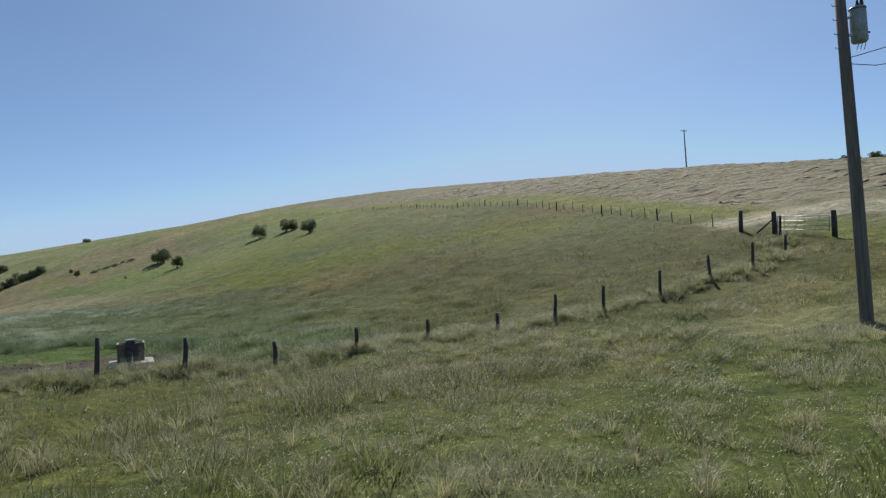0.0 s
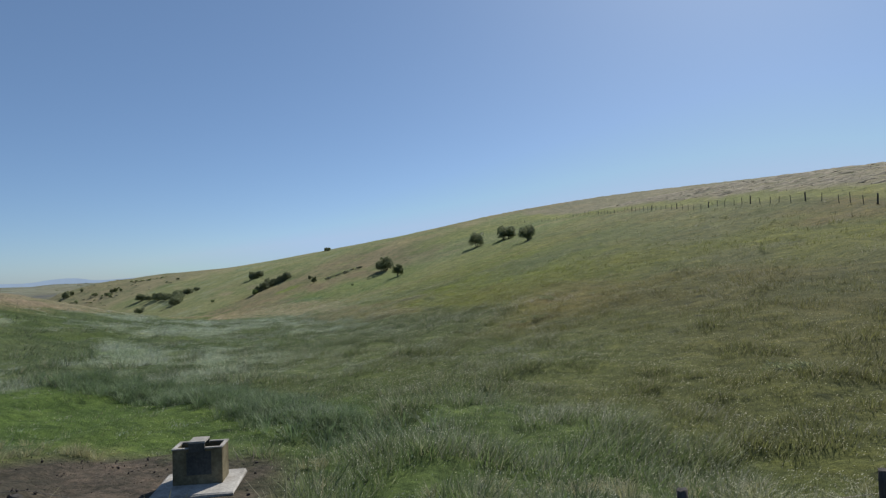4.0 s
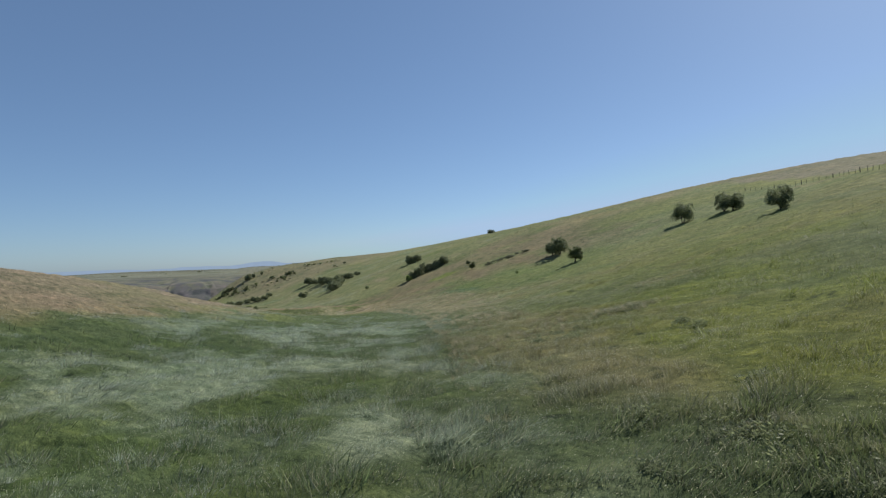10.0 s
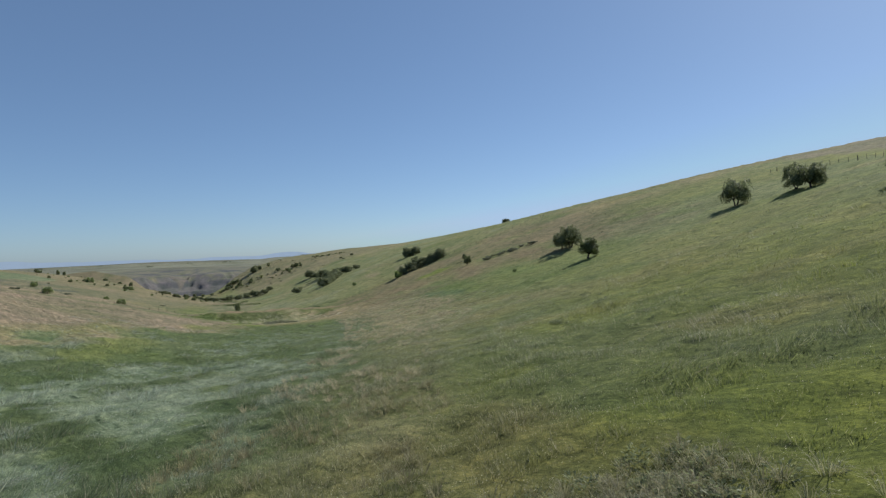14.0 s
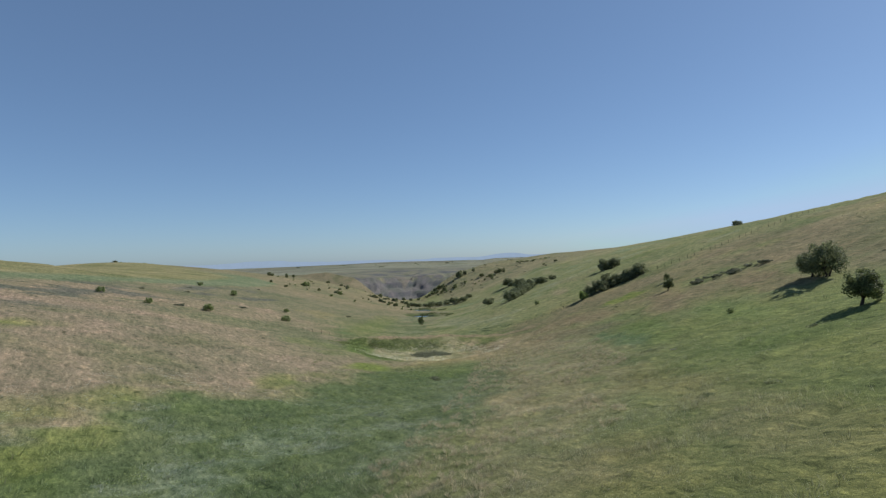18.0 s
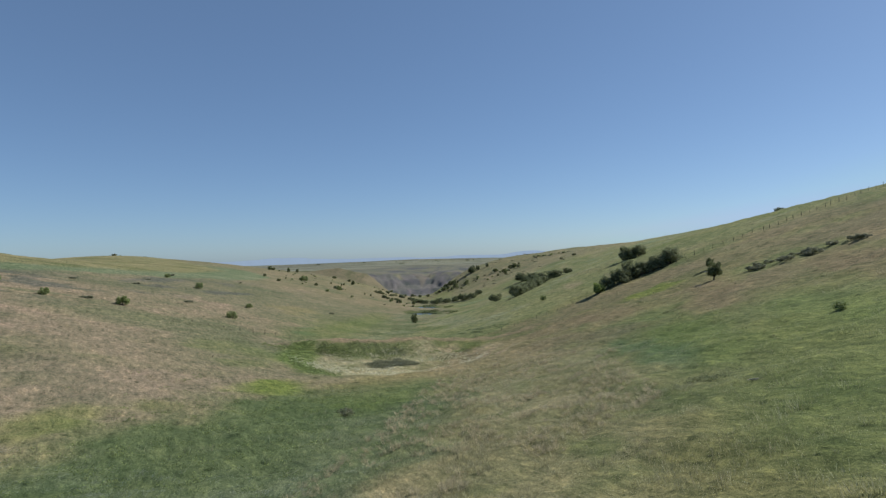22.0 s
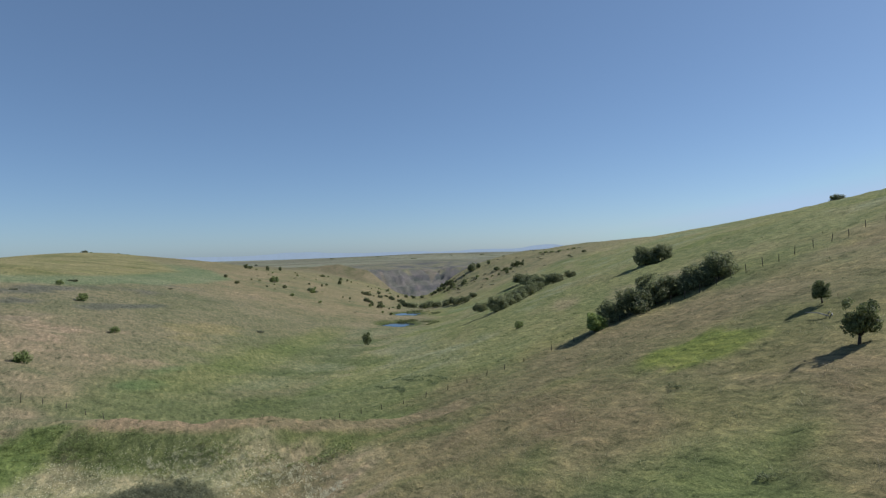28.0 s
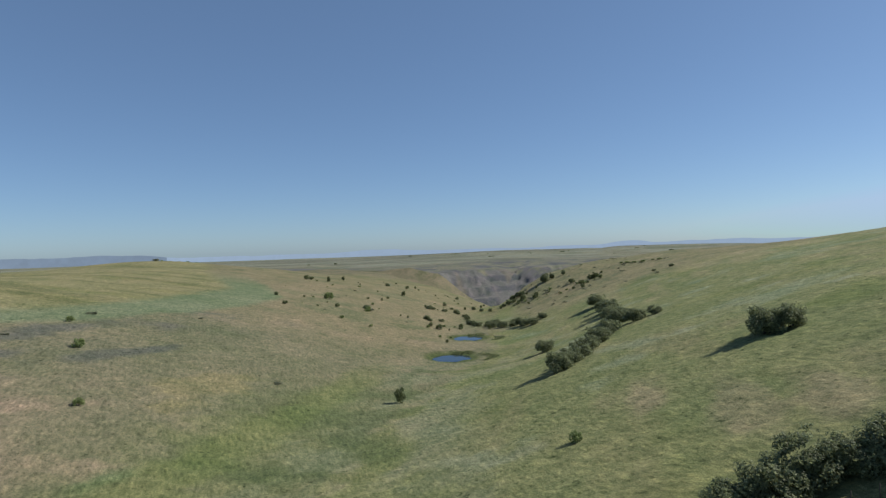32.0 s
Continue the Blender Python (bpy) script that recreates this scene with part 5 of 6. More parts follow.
# ---------------------------------------------------------------- field gate
def field_gate():
    a, b = Vector((20.95, 40.8)), Vector((22.6, 37.5))
    za, zb = gz(*a), gz(*b)
    for p, z, high, name in ((a, za, 1.45, "gate_post"), (b + (b - a) * 0.06, zb, 1.45, "gate_post")):
        root = empty(name, pose(p.x, p.y, z), "thick dark wooden gate post in grass", "post", "gate posts")
        part("shaft", tube(bmesh.new(), [(0, 0, -0.5), (0.01, 0, 0.7), (0, 0.02, high - 0.05), (0, 0.02, high)], [0.16, 0.15, 0.145, 0.11], 10), POST_WOOD, root)
        if p is a:
            part("brace", tube(bmesh.new(), [(-1.0, 0.35, 0.05), (0, 0, 1.0)], [0.06, 0.055], 8), POST_WOOD, root)
    p = Vector((20.3, 44.1))
    root = empty("corner_post", pose(p.x, p.y, gz(*p)), "tall wooden corner post of the fence", "post", "gate posts")
    part("shaft", tube(bmesh.new(), [(0, 0, -0.5), (0, 0, 0.7), (0.02, 0, 1.5)], [0.15, 0.145, 0.13], 10), POST_WOOD, root)
    side = (b - a)
    length = side.length
    turn = math.degrees(math.atan2(side.y, side.x))
    fall = math.degrees(math.atan2(zb - za, length))
    gate = empty("field_gate", pose(a.x, a.y, za + 0.12) @ pose(0, 0, 0, 0, -fall, turn), "grey galvanised tube gate, shut, with slanting stays", "gate")
    L, H, off = length - 0.3, 1.0, 0.2
    for z in (0.15, 0.42, 0.7, H):
        part("rail", tube(bmesh.new(), [(off, 0, z), (off + L, 0, z)], [0.024, 0.024], 8), GALVANISED, gate)
    for x in (off, off + L):
        part("stile", tube(bmesh.new(), [(x, 0, 0.1), (x, 0, H + 0.03)], [0.028, 0.028], 8), GALVANISED, gate)
    for k in range(4):
        x0 = off + L * (0.18 + 0.2 * k)
        part("stay", tube(bmesh.new(), [(x0 - 0.16, 0.02, 0.15), (x0 + 0.16 * (1 if k % 2 else -1), 0.02, H)], [0.016, 0.016], 6), GALVANISED, gate)


field_gate()


# ---------------------------------------------------------------- poles and line
def service_pole():
    x, y = 12.76, 19.54
    z = gz(x, y)
    pole = empty("utility_pole", pose(x, y, z, 0, -2.0, 0), "grey wooden utility pole with a transformer", "utility pole")
    H = 11.2
    part("shaft", tube(bmesh.new(), [(0, 0, -1), (0, 0, 0.2), (0.02, 0, 4), (0.0, 0, 8), (-0.02, 0, H)], [0.2, 0.195, 0.18, 0.165, 0.145], 14), POLE_WOOD, pole)
    for k in range(4):
        bm = tube(bmesh.new(), [(-0.15, -0.02, 8.6 + 0.45 * k), (-0.27, -0.02, 8.6 + 0.45 * k), (-0.29, -0.02, 8.66 + 0.45 * k)], [0.012] * 3, 6)
        part("step_bolt", bm, WIRE, pole)
    bm = bmesh.new()
    tube(bm, [(0.5, 0, 8.75), (0.5, 0, 8.8), (0.5, 0, 9.75), (0.5, 0, 9.8)], [0.2, 0.235, 0.235, 0.2], 18)
    tank = part("transformer", bm, TANK_PAINT, pole, "grey round steel transformer tank")
    part("lid", tube(bmesh.new(), [(0.5, 0, 9.8), (0.5, 0, 9.86)], [0.25, 0.22], 18), TANK_PAINT, tank)
    for dx, dy in ((0.08, 0.1), (0.08, -0.1)):
        part("bushing", tube(bmesh.new(), [(0.5 + dx, dy, 9.84), (0.5 + dx, dy, 9.95), (0.5 + dx, dy, 10.05), (0.5 + dx, dy, 10.16)], [0.04, 0.06, 0.04, 0.02], 10), PORCELAIN, tank)
    for zz in (9.0, 9.55):
        part("bracket", box(bmesh.new(), (0.26, 0.08, 0.07), (0.2, 0, zz), None, 0.008), GALVANISED, tank)
    part("outlet", tube(bmesh.new(), [(0.7, 0, 9.05), (0.83, 0, 9.05)], [0.03, 0.035], 8), PORCELAIN, tank)
    part("crossarm", box(bmesh.new(), (2.4, 0.1, 0.12), (0, 0.12, 10.7), None, 0.01), POLE_WOOD, pole)
    for dx in (-1.1, -0.4, 0.4, 1.1):
        part("insulator", tube(bmesh.new(), [(dx, 0.12, 10.76), (dx, 0.12, 10.84), (dx, 0.12, 10.92)], [0.03, 0.055, 0.03], 10), PORCELAIN, pole)
    for dz, sag, ex in ((8.3, 0.5, 9.0), (8.1, 0.9, 7.0)):
        pts = [(0.16 + (ex - 0.16) * t, 2.5 * t, dz + 2.6 * t * (1.5 if ex > 8 else 1.15) - sag * 4 * t * (1 - t)) for t in (0, 0.15, 0.3, 0.5, 0.7, 0.85, 1)]
        part("service_wire", tube(bmesh.new(), pts, [0.014] * 7, 5), WIRE, pole)
    for k in range(3):
        pts = [(0.5 + 0.1 * k, 0, 8.78), (0.42 + 0.12 * k, 0.05, 8.55), (0.3 + 0.16 * k, 0.02, 8.42 + 0.05 * k)]
        part("drop_wire", tube(bmesh.new(), pts, [0.011] * 3, 5), WIRE, pole)


def hill_pole():
    # stands on the crest of the hay field
    x, y = 67.9, 179.7
    pole = empty("utility_pole", pose(x, y, gz(x, y), 0, -1.5, 0), "distant wooden utility pole with one crossarm on the hay field", "utility pole")
    top = 33.2 - gz(x, y)
    part("shaft", tube(bmesh.new(), [(0, 0, -1), (0, 0, 0.4 * top), (0, 0, top)], [0.2, 0.18, 0.14], 10), POLE_WOOD, pole)
    part("crossarm", box(bmesh.new(), (1.9, 0.13, 0.16), (0, 0.14, top - 0.35), pose(0, 0, 0, 0, 4, 12), 0.01), POLE_WOOD, pole)
    for dx in (-0.8, 0.8):
        part("insulator", tube(bmesh.new(), [(dx, 0.14, top - 0.3), (dx, 0.14, top - 0.15), (dx, 0.14, top)], [0.04, 0.07, 0.04], 8), PORCELAIN, pole)


service_pole()
hill_pole()


# ---------------------------------------------------------------- stock trough on its slab
def stock_trough():
    slab = empty("concrete_slab", pose(-12.99, 24.08, -3.78, 0, 0, 30), "cracked pale concrete slab in the mud", "slab")
    bm = box(bmesh.new(), (1.6, 1.46, 0.3), (0, 0, -0.08), None, 0.02)
    rng = random.Random(4)
    for v in bm.verts:
        v.co += Vector((rng.uniform(-0.04, 0.04), rng.uniform(-0.04, 0.04), rng.uniform(-0.008, 0.008)))
    part("plate", bm, CONCRETE_PALE, slab)
    root = empty("stock_trough", pose(-13.07, 24.23, -3.708, 0, 0, 28), "stained thin-walled stock trough with a raised middle cover", "trough")
    W, D, H, t = 0.96, 0.56, 0.7, 0.05
    part("front_wall", box(bmesh.new(), (W, t, H), (0, -D / 2 + t / 2, H / 2), None, 0.008), CONCRETE, root)
    part("back_wall", box(bmesh.new(), (W, t, H), (0, D / 2 - t / 2, H / 2), None, 0.008), CONCRETE, root)
    for s in (-1, 1):
        part("side_wall", box(bmesh.new(), (t, D - 2 * t - 0.004, H), (s * (W / 2 - t / 2), 0, H / 2), None, 0.008), CONCRETE, root)
    for s in (-1, 1):
        part("rim", box(bmesh.new(), (W + 0.03, t + 0.03, 0.025), (0, s * (D / 2 - t / 2), H + 0.0145), None, 0.006), CONCRETE_PALE, root, "pale worn rim")
        part("rim", box(bmesh.new(), (t + 0.03, D - 2 * t - 0.04, 0.025), (s * (W / 2 - t / 2), 0, H + 0.0145), None, 0.006), CONCRETE_PALE, root, "pale worn rim")
    part("floor", box(bmesh.new(), (W - 2 * t - 0.004, D - 2 * t - 0.004, 0.1), (0, 0, 0.06)), CONCRETE_DARK, root)
    part("water", box(bmesh.new(), (W - 2 * t - 0.006, D - 2 * t - 0.006, 0.02), (0, 0, H - 0.2)), WATER, root)
    cover = part("cover", box(bmesh.new(), (0.33, D * 0.72, 0.04), (0, -0.12, H + 0.14), None, 0.008), CONCRETE_PALE, root, "pale flat cover plate over the middle of the trough")
    part("cover_front", box(bmesh.new(), (0.31, 0.04, 0.18), (0, -D / 2 - 0.027, H + 0.03)), CONCRETE_DARK, cover, "dark hanging front of the cover")
    part("cover_back", box(bmesh.new(), (0.31, 0.04, 0.09), (0, 0.06, H + 0.075)), CONCRETE_DARK, cover)
    part("front_patch", box(bmesh.new(), (0.48, 0.006, 0.46), (0.03, -D / 2 - 0.003, 0.42)), CONCRETE_DARK, root, "dark patch down the middle of the front")


stock_trough()


# clods and hoof-trodden lumps of the mud
def clods():
    rng = np.random.default_rng(41)
    bm = bmesh.new()
    for k in range(420):
        a, q = rng.uniform(0, 2 * math.pi), math.sqrt(rng.random())
        x, y = -14.7 + 4.1 * q * math.cos(a), 23.3 + 2.7 * q * math.sin(a)
        if math.hypot(x + 12.99, y - 24.08) < 1.12:
            continue
        s = 0.014 + 0.035 * rng.random() ** 3
        m = pose(x, y, gz(x, y) + s * 0.2, *rng.uniform(0, 360, 3)) @ Matrix.Diagonal((s, s * rng.uniform(0.6, 1), s * rng.uniform(0.4, 0.8), 1))
        bmesh.ops.create_icosphere(bm, subdivisions=1, radius=1.0, matrix=m)
    me = bpy.data.meshes.new("mud_clods")
    bm.to_mesh(me)
    bm.free()
    me.materials.append(MUD)
    tagged(new("mud_clods", me), "brown trodden clods of mud round the trough", "mud", kind="stuff")


clods()


# ---------------------------------------------------------------- ponds
def pond(u, v, ru, rv, level):
    a = np.linspace(0, 2 * np.pi, 60, endpoint=False)
    w = 1.06 + 0.10 * fbm(np.cos(a) * 2, np.sin(a) * 2, 1.0, 3, int(u))
    x, y = to_xy(u + ru * w * np.cos(a), v + rv * w * np.sin(a))
    bm = bmesh.new()
    top = [bm.verts.new((float(p), float(q), level)) for p, q in zip(x, y)]
    bm.faces.new(top)
    for f in bm.faces:
        if f.normal.z < 0:
            f.normal_flip()
    me = bpy.data.meshes.new("pond_water")
    bm.to_mesh(me)
    bm.free()
    me.materials.append(WATER)
    tagged(new("pond_water", me), "small blue stock pond with green margins", "water", "ponds", "structure")


for p in PONDS:
    pond(*p)


# ---------------------------------------------------------------- rows of mown hay
def windrows():
    rng = np.random.default_rng(51)
    verts, faces = [], []
    base = 0
    for row in range(64):
        across = 42 + 2.6 * row
        t = np.arange(-60, 150, 0.9)
        # rows run along the slope's contour
        x, y = 52 - t * 0.97 + 0.06 * row, across + 18 - 0.24 * t * 0.97 + 0.35 * fbm(t, np.full_like(t, row * 3.0), 40, 2, 52)
        u, v = to_uv(x, y)
        inside = v - np.interp(u, FIELD_U, FIELD_V) > 9
        x, y = x[inside], y[inside]
        if len(x) < 4:
            continue
        n = len(x)
        hgt = 0.1 + 0.06 * fbm(x, y, 2.5, 2, 53)
        half = 0.42 + 0.3 * fbm(x, y, 3.5, 2, 54)
        prof = ((-1.0, -0.05), (-0.45, 0.7), (0.1, 1.0), (0.55, 0.65), (1.0, -0.05))
        for k, (q, h) in enumerate(prof):
            yy = y + q * half
            verts.append(np.c_[x, yy, ground_z(x, yy) + h * hgt * rng.uniform(0.7, 1.25, n)])
        i = np.arange(n - 1)
        for k in range(4):
            faces.append(np.c_[base + k * n + i, base + k * n + i + 1, base + (k + 1) * n + i + 1, base + (k + 1) * n + i][:, ::-1])
        base += 5 * n
    me = mesh_from("hay_windrows", np.concatenate(verts), np.concatenate(faces), True, (HAY,))
    tagged(new("hay_windrows", me), "long rows of pale mown hay on the field", "hay", kind="stuff")


windrows()


# ---------------------------------------------------------------- weeds and tussocks
def weeds(name, xs, ys, size, high, leaves, colour_mat, label, seed, leaf=0.16):
    """Rank weeds: sprays of leaf shapes, joined."""
    rng = np.random.default_rng(seed)
    n = len(xs)
    z = ground_z(xs, ys)
    cx, cy, cz, s = (np.repeat(a, leaves) for a in (xs, ys, z, size))
    m = n * leaves
    a, q = rng.uniform(0, 2 * np.pi, m), np.sqrt(rng.random(m))
    at = np.c_[cx + s * q * np.cos(a), cy + s * q * np.sin(a), cz + high * s * (1.05 - 0.75 * q) * rng.uniform(0.15, 1.0, m)]
    t = np.c_[np.cos(a), np.sin(a), rng.uniform(0.0, 1.1, m)]
    t /= np.linalg.norm(t, axis=1, keepdims=True)
    w = np.cross(t, rng.normal(size=(m, 3)))
    w /= np.linalg.norm(w, axis=1, keepdims=True)
    ln = (leaf * s * rng.uniform(0.6, 1.4, m))[:, None]
    verts = np.stack([at - t * ln, at - w * ln * 0.3, at + t * ln, at + w * ln * 0.3], axis=1).reshape(-1, 3)
    me = mesh_from(name, verts, np.arange(m * 4).reshape(-1, 4), False, (colour_mat,))
    tagged(new(name, me), label, "weeds", kind="stuff")


def flower_heads(name, xs, ys, label, seed):
    """Small flat umbels on short stalks, joined."""
    rng = np.random.default_rng(seed)
    n = len(xs)
    r, top = rng.uniform(0.018, 0.04, n), ground_z(xs, ys) + rng.uniform(0.2, 0.5, n)
    tilt = rng.normal(0, 0.3, (n, 2))
    ring = [np.c_[xs + r * math.cos(k * 1.2566), ys + r * math.sin(k * 1.2566), top + r * (tilt[:, 0] * math.cos(k * 1.2566) + tilt[:, 1] * math.sin(k * 1.2566))] for k in range(5)]
    foot = np.c_[xs, ys, top - 0.45]
    verts = np.stack(ring + [foot], axis=1).reshape(-1, 3)
    i = np.arange(n)[:, None] * 6
    faces = np.concatenate([i + np.array([[0, 1, 2]]), i + np.array([[0, 2, 3]]), i + np.array([[0, 3, 4]])])
    stalk = np.c_[xs, ys, top - 0.45]
    thin = np.stack([stalk - (0.006, 0, 0), stalk + (0.006, 0, 0), stalk + (0, 0, 0.44)], axis=1).reshape(-1, 3)
    faces = np.concatenate([faces, len(verts) + np.arange(n * 3).reshape(-1, 3)])
    me = mesh_from(name, np.concatenate([verts, thin]), faces, False, (BLADES,))
    white = np.repeat(np.array((0.42, 0.41, 0.31)) * rng.uniform(0.6, 1.15, (n, 1)), 6, axis=0)
    colour_layer(me, np.concatenate([white, np.tile((0.12, 0.15, 0.06), (n * 3, 1))]))
    tagged(new(name, me), label, "flowers", kind="stuff")


def weed_patches():
    rng = np.random.default_rng(61)
    # on the dam's face
    v = np.where(rng.random(420) < 0.5, rng.uniform(31, 46, 420), rng.uniform(40, 69, 420))
    u = rng.normal(245.2, 1.4, 420) - 1.5 * smooth(v, 40, 33)
    x, y = to_xy(u, v)
    weeds("dam_weeds", x, y, rng.uniform(0.25, 0.65, 420) * (1 + 0.8 * fbm(x, y, 3, 2, 92)), 0.95, 80, LEAF_LIGHT, "rank green weeds along the dam", 62, 0.11)
    t = rng.random(260)
    x, y = to_xy(219 + 29 * t + rng.normal(0, 1.2, 260), np.interp(t, [0, 0.4, 1], [49, 41, 37]) + rng.normal(0, 1.3, 260))
    weeds("bank_weeds", x, y, rng.uniform(0.25, 0.55, 260), 0.7, 50, LEAF_LIGHT, "bright green weeds round the upper bank of the dry pond", 60)
    # dry white-flowered weeds on the pond's bed
    a, q = rng.uniform(0, 2 * np.pi, 2600), np.sqrt(rng.random(2600))
    x, y = to_xy(236 + 10 * q * np.cos(a), 56 + 14.5 * q * np.sin(a))
    pick = (np.hypot((to_uv(x, y)[0] - 238) / 3.6, (to_uv(x, y)[1] - POOL_V) / 4.8) > 1) & (fbm(x, y, 4, 3, 88) > -0.12)
    tussocks("dry_weeds", x[pick], y[pick], 0.34, 26, (0.42, 0.41, 0.3), "pale dry flowering weeds on the empty pond's bed", 76)
    # flat white flower heads over the bed and the upper bank
    a, q = rng.uniform(0, 2 * np.pi, 11000), np.sqrt(rng.random(11000))
    u, v = 235 + 12 * q * np.cos(a), 54 + 15 * q * np.sin(a)
    x, y = to_xy(u, v)
    pick = (np.hypot((u - 238) / 3.6, (v - POOL_V) / 4.8) > 1) & (fbm(x, y, 4, 3, 89) + 0.25 * smooth(v, 56, 44) + 0.3 * smooth(u, 239, 243) > 0.04)
    flower_heads("white_flowers", x[pick], y[pick], "flat white flower heads of weeds on the dry pond's bed", 57)
    # laid straw-coloured grass beside the lush strip
    u, d = rng.uniform(64, 215, 9000), rng.uniform(10, 34, 9000)
    x, y = to_xy(u, d + along(u, AXIS))
    pick = (fbm(x, y, 5, 3, 87) > -0.05) & (d < np.interp(u, [60, 110, 150], [17, 20, 26]) + 8 * fbm(x, y, 12, 2, 86))
    for upper in (True, False):
        own = pick & ((u < 105) == upper)
        tussocks("laid_grass", x[own], y[own], 0.44, 34, (0.175, 0.162, 0.085) if upper else (0.275, 0.245, 0.155), "matted straw-coloured grass laid over by the wind", 77 + upper)
    # reedy far banks of the ponds
    for pu, pv, ru, rv, level in PONDS:
        a, q = rng.uniform(-0.5, 2.2, 420), rng.uniform(1.12, 1.45, 420)
        x, y = to_xy(pu + ru * q * np.cos(a), pv + rv * (q * np.sin(a) * (1 + 0.5 * (a > 0.5)) + 0.35))
        weeds("pond_reeds", x, y, rng.uniform(0.4, 0.8, 420), 1.0, 24, LEAF_MID, "dark green rushes on the pond's bank", int(pu))
    # dark patch in the dry pond
    a, q = rng.uniform(0, 2 * np.pi, 260), np.sqrt(rng.random(260))
    x, y = to_xy(238 + 3.2 * q * np.cos(a), POOL_V + 4.4 * q * np.sin(a))
    weeds("pond_weeds", x, y, rng.uniform(0.25, 0.55, 260), 1.1, 60, LEAF_GREY, "dark patch of drying weeds in the empty pond", 63)
    # lush weeds in the valley strip
    u, d = rng.uniform(125, 206, 900), rng.normal(0, 7, 900)
    x, y = to_xy(u, d + along(u, AXIS))
    weeds("strip_weeds", x, y, rng.uniform(0.3, 0.75, 900), 0.6, 60, LEAF_LIGHT, "dense dark green weeds on the valley floor", 64, 0.085)
    # rank grass behind the lawn and along the mud
    t = rng.random(900)
    x, y = -29 + 17 * t + rng.normal(0, 0.9, 900), 33.9 - 5.2 * t**2 + rng.normal(0, 0.7, 900)
    tussocks("trough_weeds", x, y, 0.62, 34, (0.085, 0.125, 0.055), "rank dark green grass behind the trough", 65)
    # darker tussocks scattered on the slope
    u, d = rng.uniform(10, 300, 2600), rng.uniform(16, 100, 2600)
    x, y = to_xy(u, d + along(u, AXIS))
    near = fbm(x, y, 9, 3, 97) > 0.06
    tussocks("slope_tussocks", x[near], y[near], 0.26, 44, (0.135, 0.15, 0.075), "scattered grey-green tussocks on the slope", 66)
    # tussocks of the rough foreground
    x, y = rng.uniform(-22, 30, 3200), rng.uniform(5, 26, 3200)
    near = (fbm(x, y, 5, 3, 98) > -0.02) & (growth(x, y)[2] < 0.2)
    tussocks("rough_tussocks", x[near], y[near], 0.34, 48, (0.2, 0.192, 0.1), "pale dry tussocks in the rough grass", 67)
    # long grass left standing along the fence
    line = np.array(LOWER)
    k, t = rng.integers(0, len(line) - 1, 700), rng.random(700)[:, None]
    at = line[k] * (1 - t) + line[k + 1] * t + rng.normal(0, 0.55, (700, 2))
    at = at[growth(at[:, 0], at[:, 1])[2] < 0.2]
    tussocks("fence_grass", at[:, 0], at[:, 1], 0.5, 60, (0.175, 0.178, 0.085), "long green and straw grass along the wire fence", 73)
    # weedy lip of the little ditch on the slope: rank dark leaves under pale laid grass
    t = rng.random(75)
    x, y = -19.5 - 7.4 * t + rng.normal(0, 0.35, 75), 62.6 - 1.2 * np.sin(t * 3.1) + 3.6 * t**2 + rng.normal(0, 0.28, 75)
    weeds("ditch_weeds", x, y, rng.uniform(0.2, 0.42, 75), 0.9, 60, LEAF_DARK, "dark rank weeds along a small ditch", 68)
    tussocks("ditch_grass", x + 0.5, y + 0.6, 0.3, 40, (0.15, 0.155, 0.075), "laid grass over the edge of the small ditch", 58)
    x, y = -39.6 + rng.normal(0, 1.2, 170), 93.6 + rng.normal(0, 1.3, 170)
    weeds("hollow_weeds", x[:80], y[:80], rng.uniform(0.2, 0.42, 80), 0.9, 60, LEAF_DARK, "dark weeds in a small hollow of the slope", 69)
    tussocks("hollow_grass", x, y, 0.4, 40, (0.19, 0.182, 0.1), "pale laid tussocks round the small hollow", 59)
    # dark weed clumps dotted over the slope
    spots = ((-42.4, 85.7), (-40.7, 85.6), (-39.6, 86.4), (-38.1, 81.8), (-40.5, 95.9), (-31.0, 80.8), (-31.9, 81.6), (-18.7, 61.9), (-17.2, 62.1), (-16.4, 52.7), (-15.8, 50.9), (-26.5, 70.2), (-23.5, 62.9), (-26.7, 61.8), (-28.7, 65.9), (-26.2, 64.9), (-0.8, 35.0), (3.3, 17.5), (6.1, 15.5), (-54.8, 118.3), (-56.6, 113.0), (-60.4, 133.3), (-56.2, 127.6), (-78.7, 150.1), (-75.2, 152.6), (-83.0, 172.7), (-101.0, 171.6), (-102.5, 171.5), (-125.8, 155.9), (-17.5, 44.8), (-13.4, 61.3), (-12.7, 52.4), (-40.6, 82.3), (-38.4, 83.5), (-29.9, 78.7), (4.9, 37.6), (2.6, 17.8), (8.3, 23.2), (-129.3, 199.4), (-142.8, 208.6))
    at = np.repeat(np.array(spots), 9, axis=0) + rng.normal(0, 0.32, (len(spots) * 9, 2))
    weeds("weed_clumps", at[:, 0], at[:, 1], rng.uniform(0.18, 0.4, len(at)), 0.9, 60, LEAF_DARK, "dark low weed clumps in the grass", 74)
    u, d = rng.uniform(30, 260, 900), rng.uniform(10, 75, 900)
    x, y = to_xy(u, d + along(u, AXIS))
    pick = fbm(x, y, 8, 3, 99) > 0.12
    weeds("small_weeds", x[pick], y[pick], rng.uniform(0.12, 0.3, pick.sum()), 0.8, 30, LEAF_MID, "small green weeds dotted over the slope", 75)
    # ruts where a wheel has turned in the long grass
    way = rng.random(420)
    first = rng.random(420) < 0.6
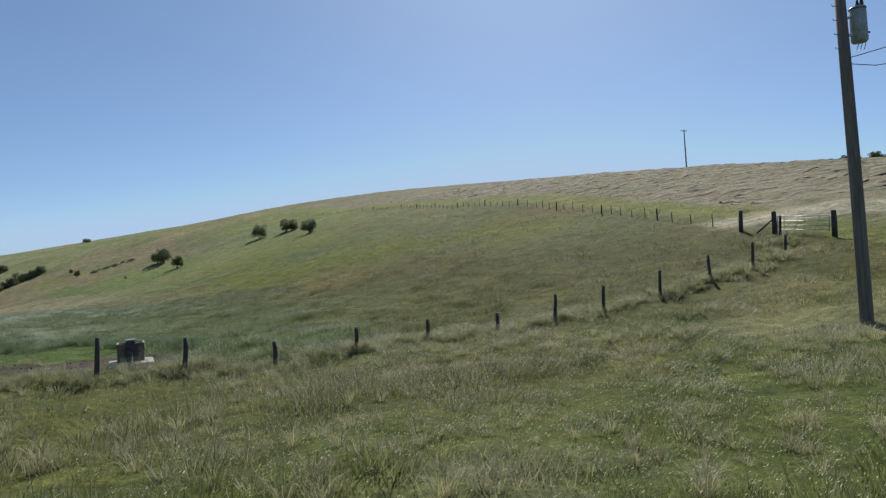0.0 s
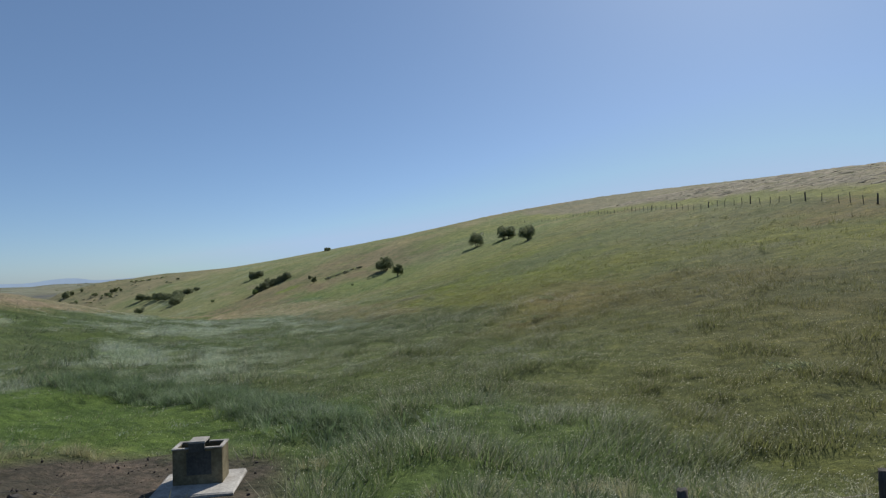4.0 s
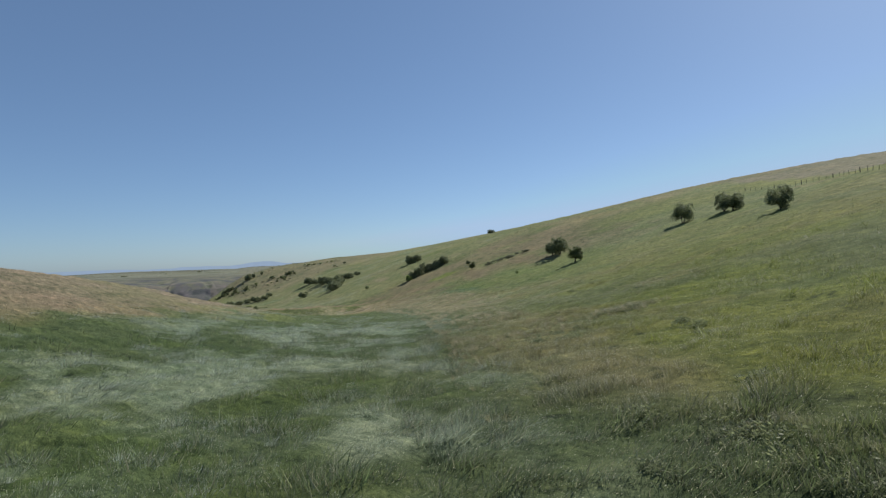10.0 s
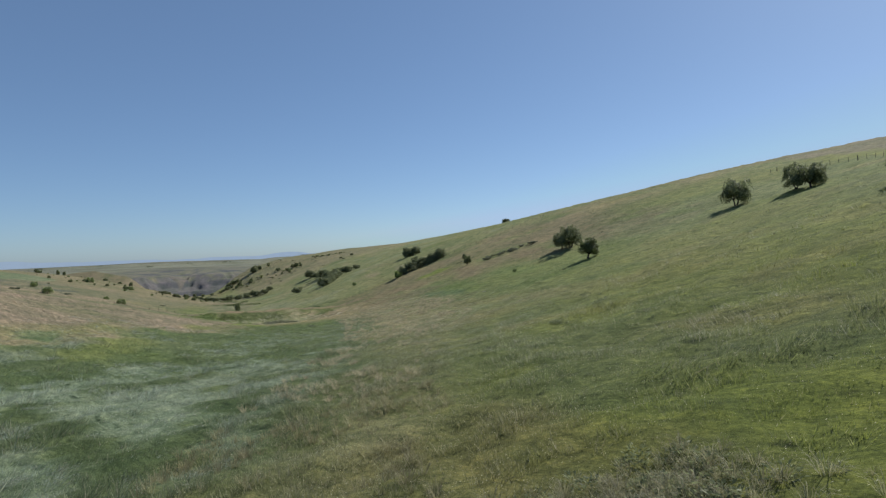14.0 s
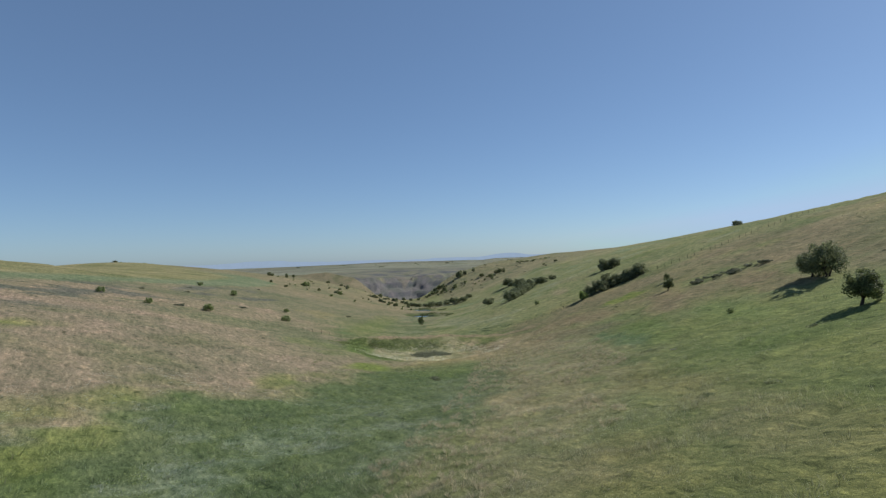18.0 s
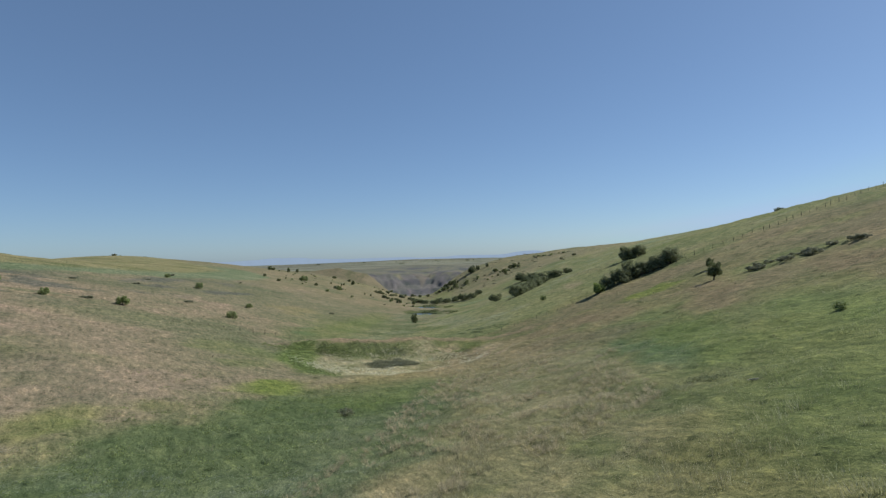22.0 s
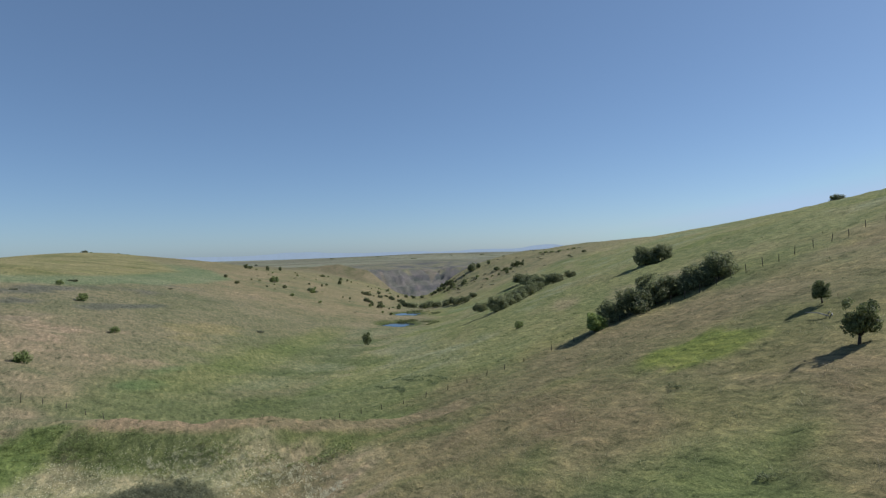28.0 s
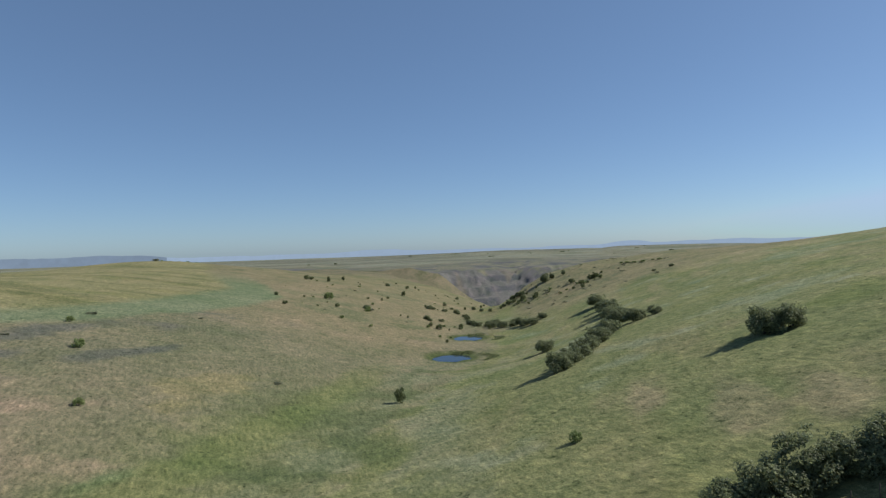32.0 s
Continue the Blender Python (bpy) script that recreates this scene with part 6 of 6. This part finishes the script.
    x = np.where(first, -200.5 + 17.5 * way, -197.5 + 11 * way)
    y = np.where(first, 212.0 + 1.6 * np.sin(way * 2.6) - 1.8 * way, 208.4 + 1.3 * np.sin(way * 2.8) - 1.0 * way)
    y = y + np.where(first & (rng.random(420) < 0.4), 1.5, 0.0)
    tussocks("rut_grass", x + rng.normal(0, 0.18, 420), y + rng.normal(0, 0.18, 420), 0.3, 30, (0.09, 0.118, 0.055), "dark lush grass in curved wheel ruts", 70)


def tussocks(name, xs, ys, high, blades, colour, label, seed):
    """Tussocks of long bent blades, joined."""
    rng = np.random.default_rng(seed)
    n = len(xs)
    size = high * rng.uniform(0.5, 1.25, n)
    z = ground_z(xs, ys)
    cx, cy, cz, s = (np.repeat(a, blades) for a in (xs, ys, z, size))
    m = n * blades
    turn, lean = rng.uniform(0, 2 * np.pi, m), rng.uniform(0.35, 1.25, m) * s
    foot = rng.uniform(0, 0.22, m) * s
    bx, by = cx + foot * np.cos(turn), cy + foot * np.sin(turn)
    face = turn + np.pi / 2 + rng.normal(0, 0.5, m)
    w = 0.009 * s * rng.uniform(0.6, 1.5, m)
    mx, my, mz = bx + 0.45 * lean * np.cos(turn), by + 0.45 * lean * np.sin(turn), cz + 0.55 * s * rng.uniform(0.5, 1.1, m)
    tx, ty, tz = bx + lean * np.cos(turn), by + lean * np.sin(turn), cz + s * rng.uniform(0.25, 0.85, m)
    dx, dy = w * np.cos(face), w * np.sin(face)
    verts = np.stack([np.c_[bx - dx, by - dy, cz - 0.08], np.c_[bx + dx, by + dy, cz - 0.08], np.c_[mx + dx, my + dy, mz], np.c_[tx, ty, tz], np.c_[mx - dx, my - dy, mz]], axis=1)
    i = np.arange(m)[:, None] * 5
    faces = np.concatenate([i + np.array([[0, 1, 2]]), i + np.array([[0, 2, 4]]), i + np.array([[4, 2, 3]])])
    me = mesh_from(name, verts.reshape(-1, 3), faces, False, (BLADES,))
    own = np.array(colour) * np.repeat(rng.uniform(0.6, 1.05, (n, 1)), blades, axis=0) * rng.uniform(0.6, 1.2, (m, 1))
    colour_layer(me, np.repeat(own, 5, axis=0))
    tagged(new(name, me), label, "grass", kind="stuff")


weed_patches()


def dead_branch(x, y, seed, size):
    rng = random.Random(seed)
    root = empty("dead_branch", pose(x, y, gz(x, y), 0, 0, rng.uniform(0, 360)), "bleached fallen branch lying in the grass", "branch", "dead branches")
    for k in range(7):
        a = rng.uniform(0, 6.28)
        p = Vector((rng.uniform(-0.5, 0.5) * size, rng.uniform(-0.3, 0.3) * size, 0.04))
        q = p + Vector((math.cos(a), math.sin(a), rng.uniform(0.0, 0.35))) * size * rng.uniform(0.5, 1.1)
        part("stick", tube(bmesh.new(), [p, p.lerp(q, 0.5) + Vector((0, 0, 0.06 * size)), q], [0.035 * size, 0.025 * size, 0.008 * size], 6), DEADWOOD, root)


dead_branch(-97.8, 170.5, 3, 0.6)
dead_branch(-139.8, 221.4, 4, 1.6)
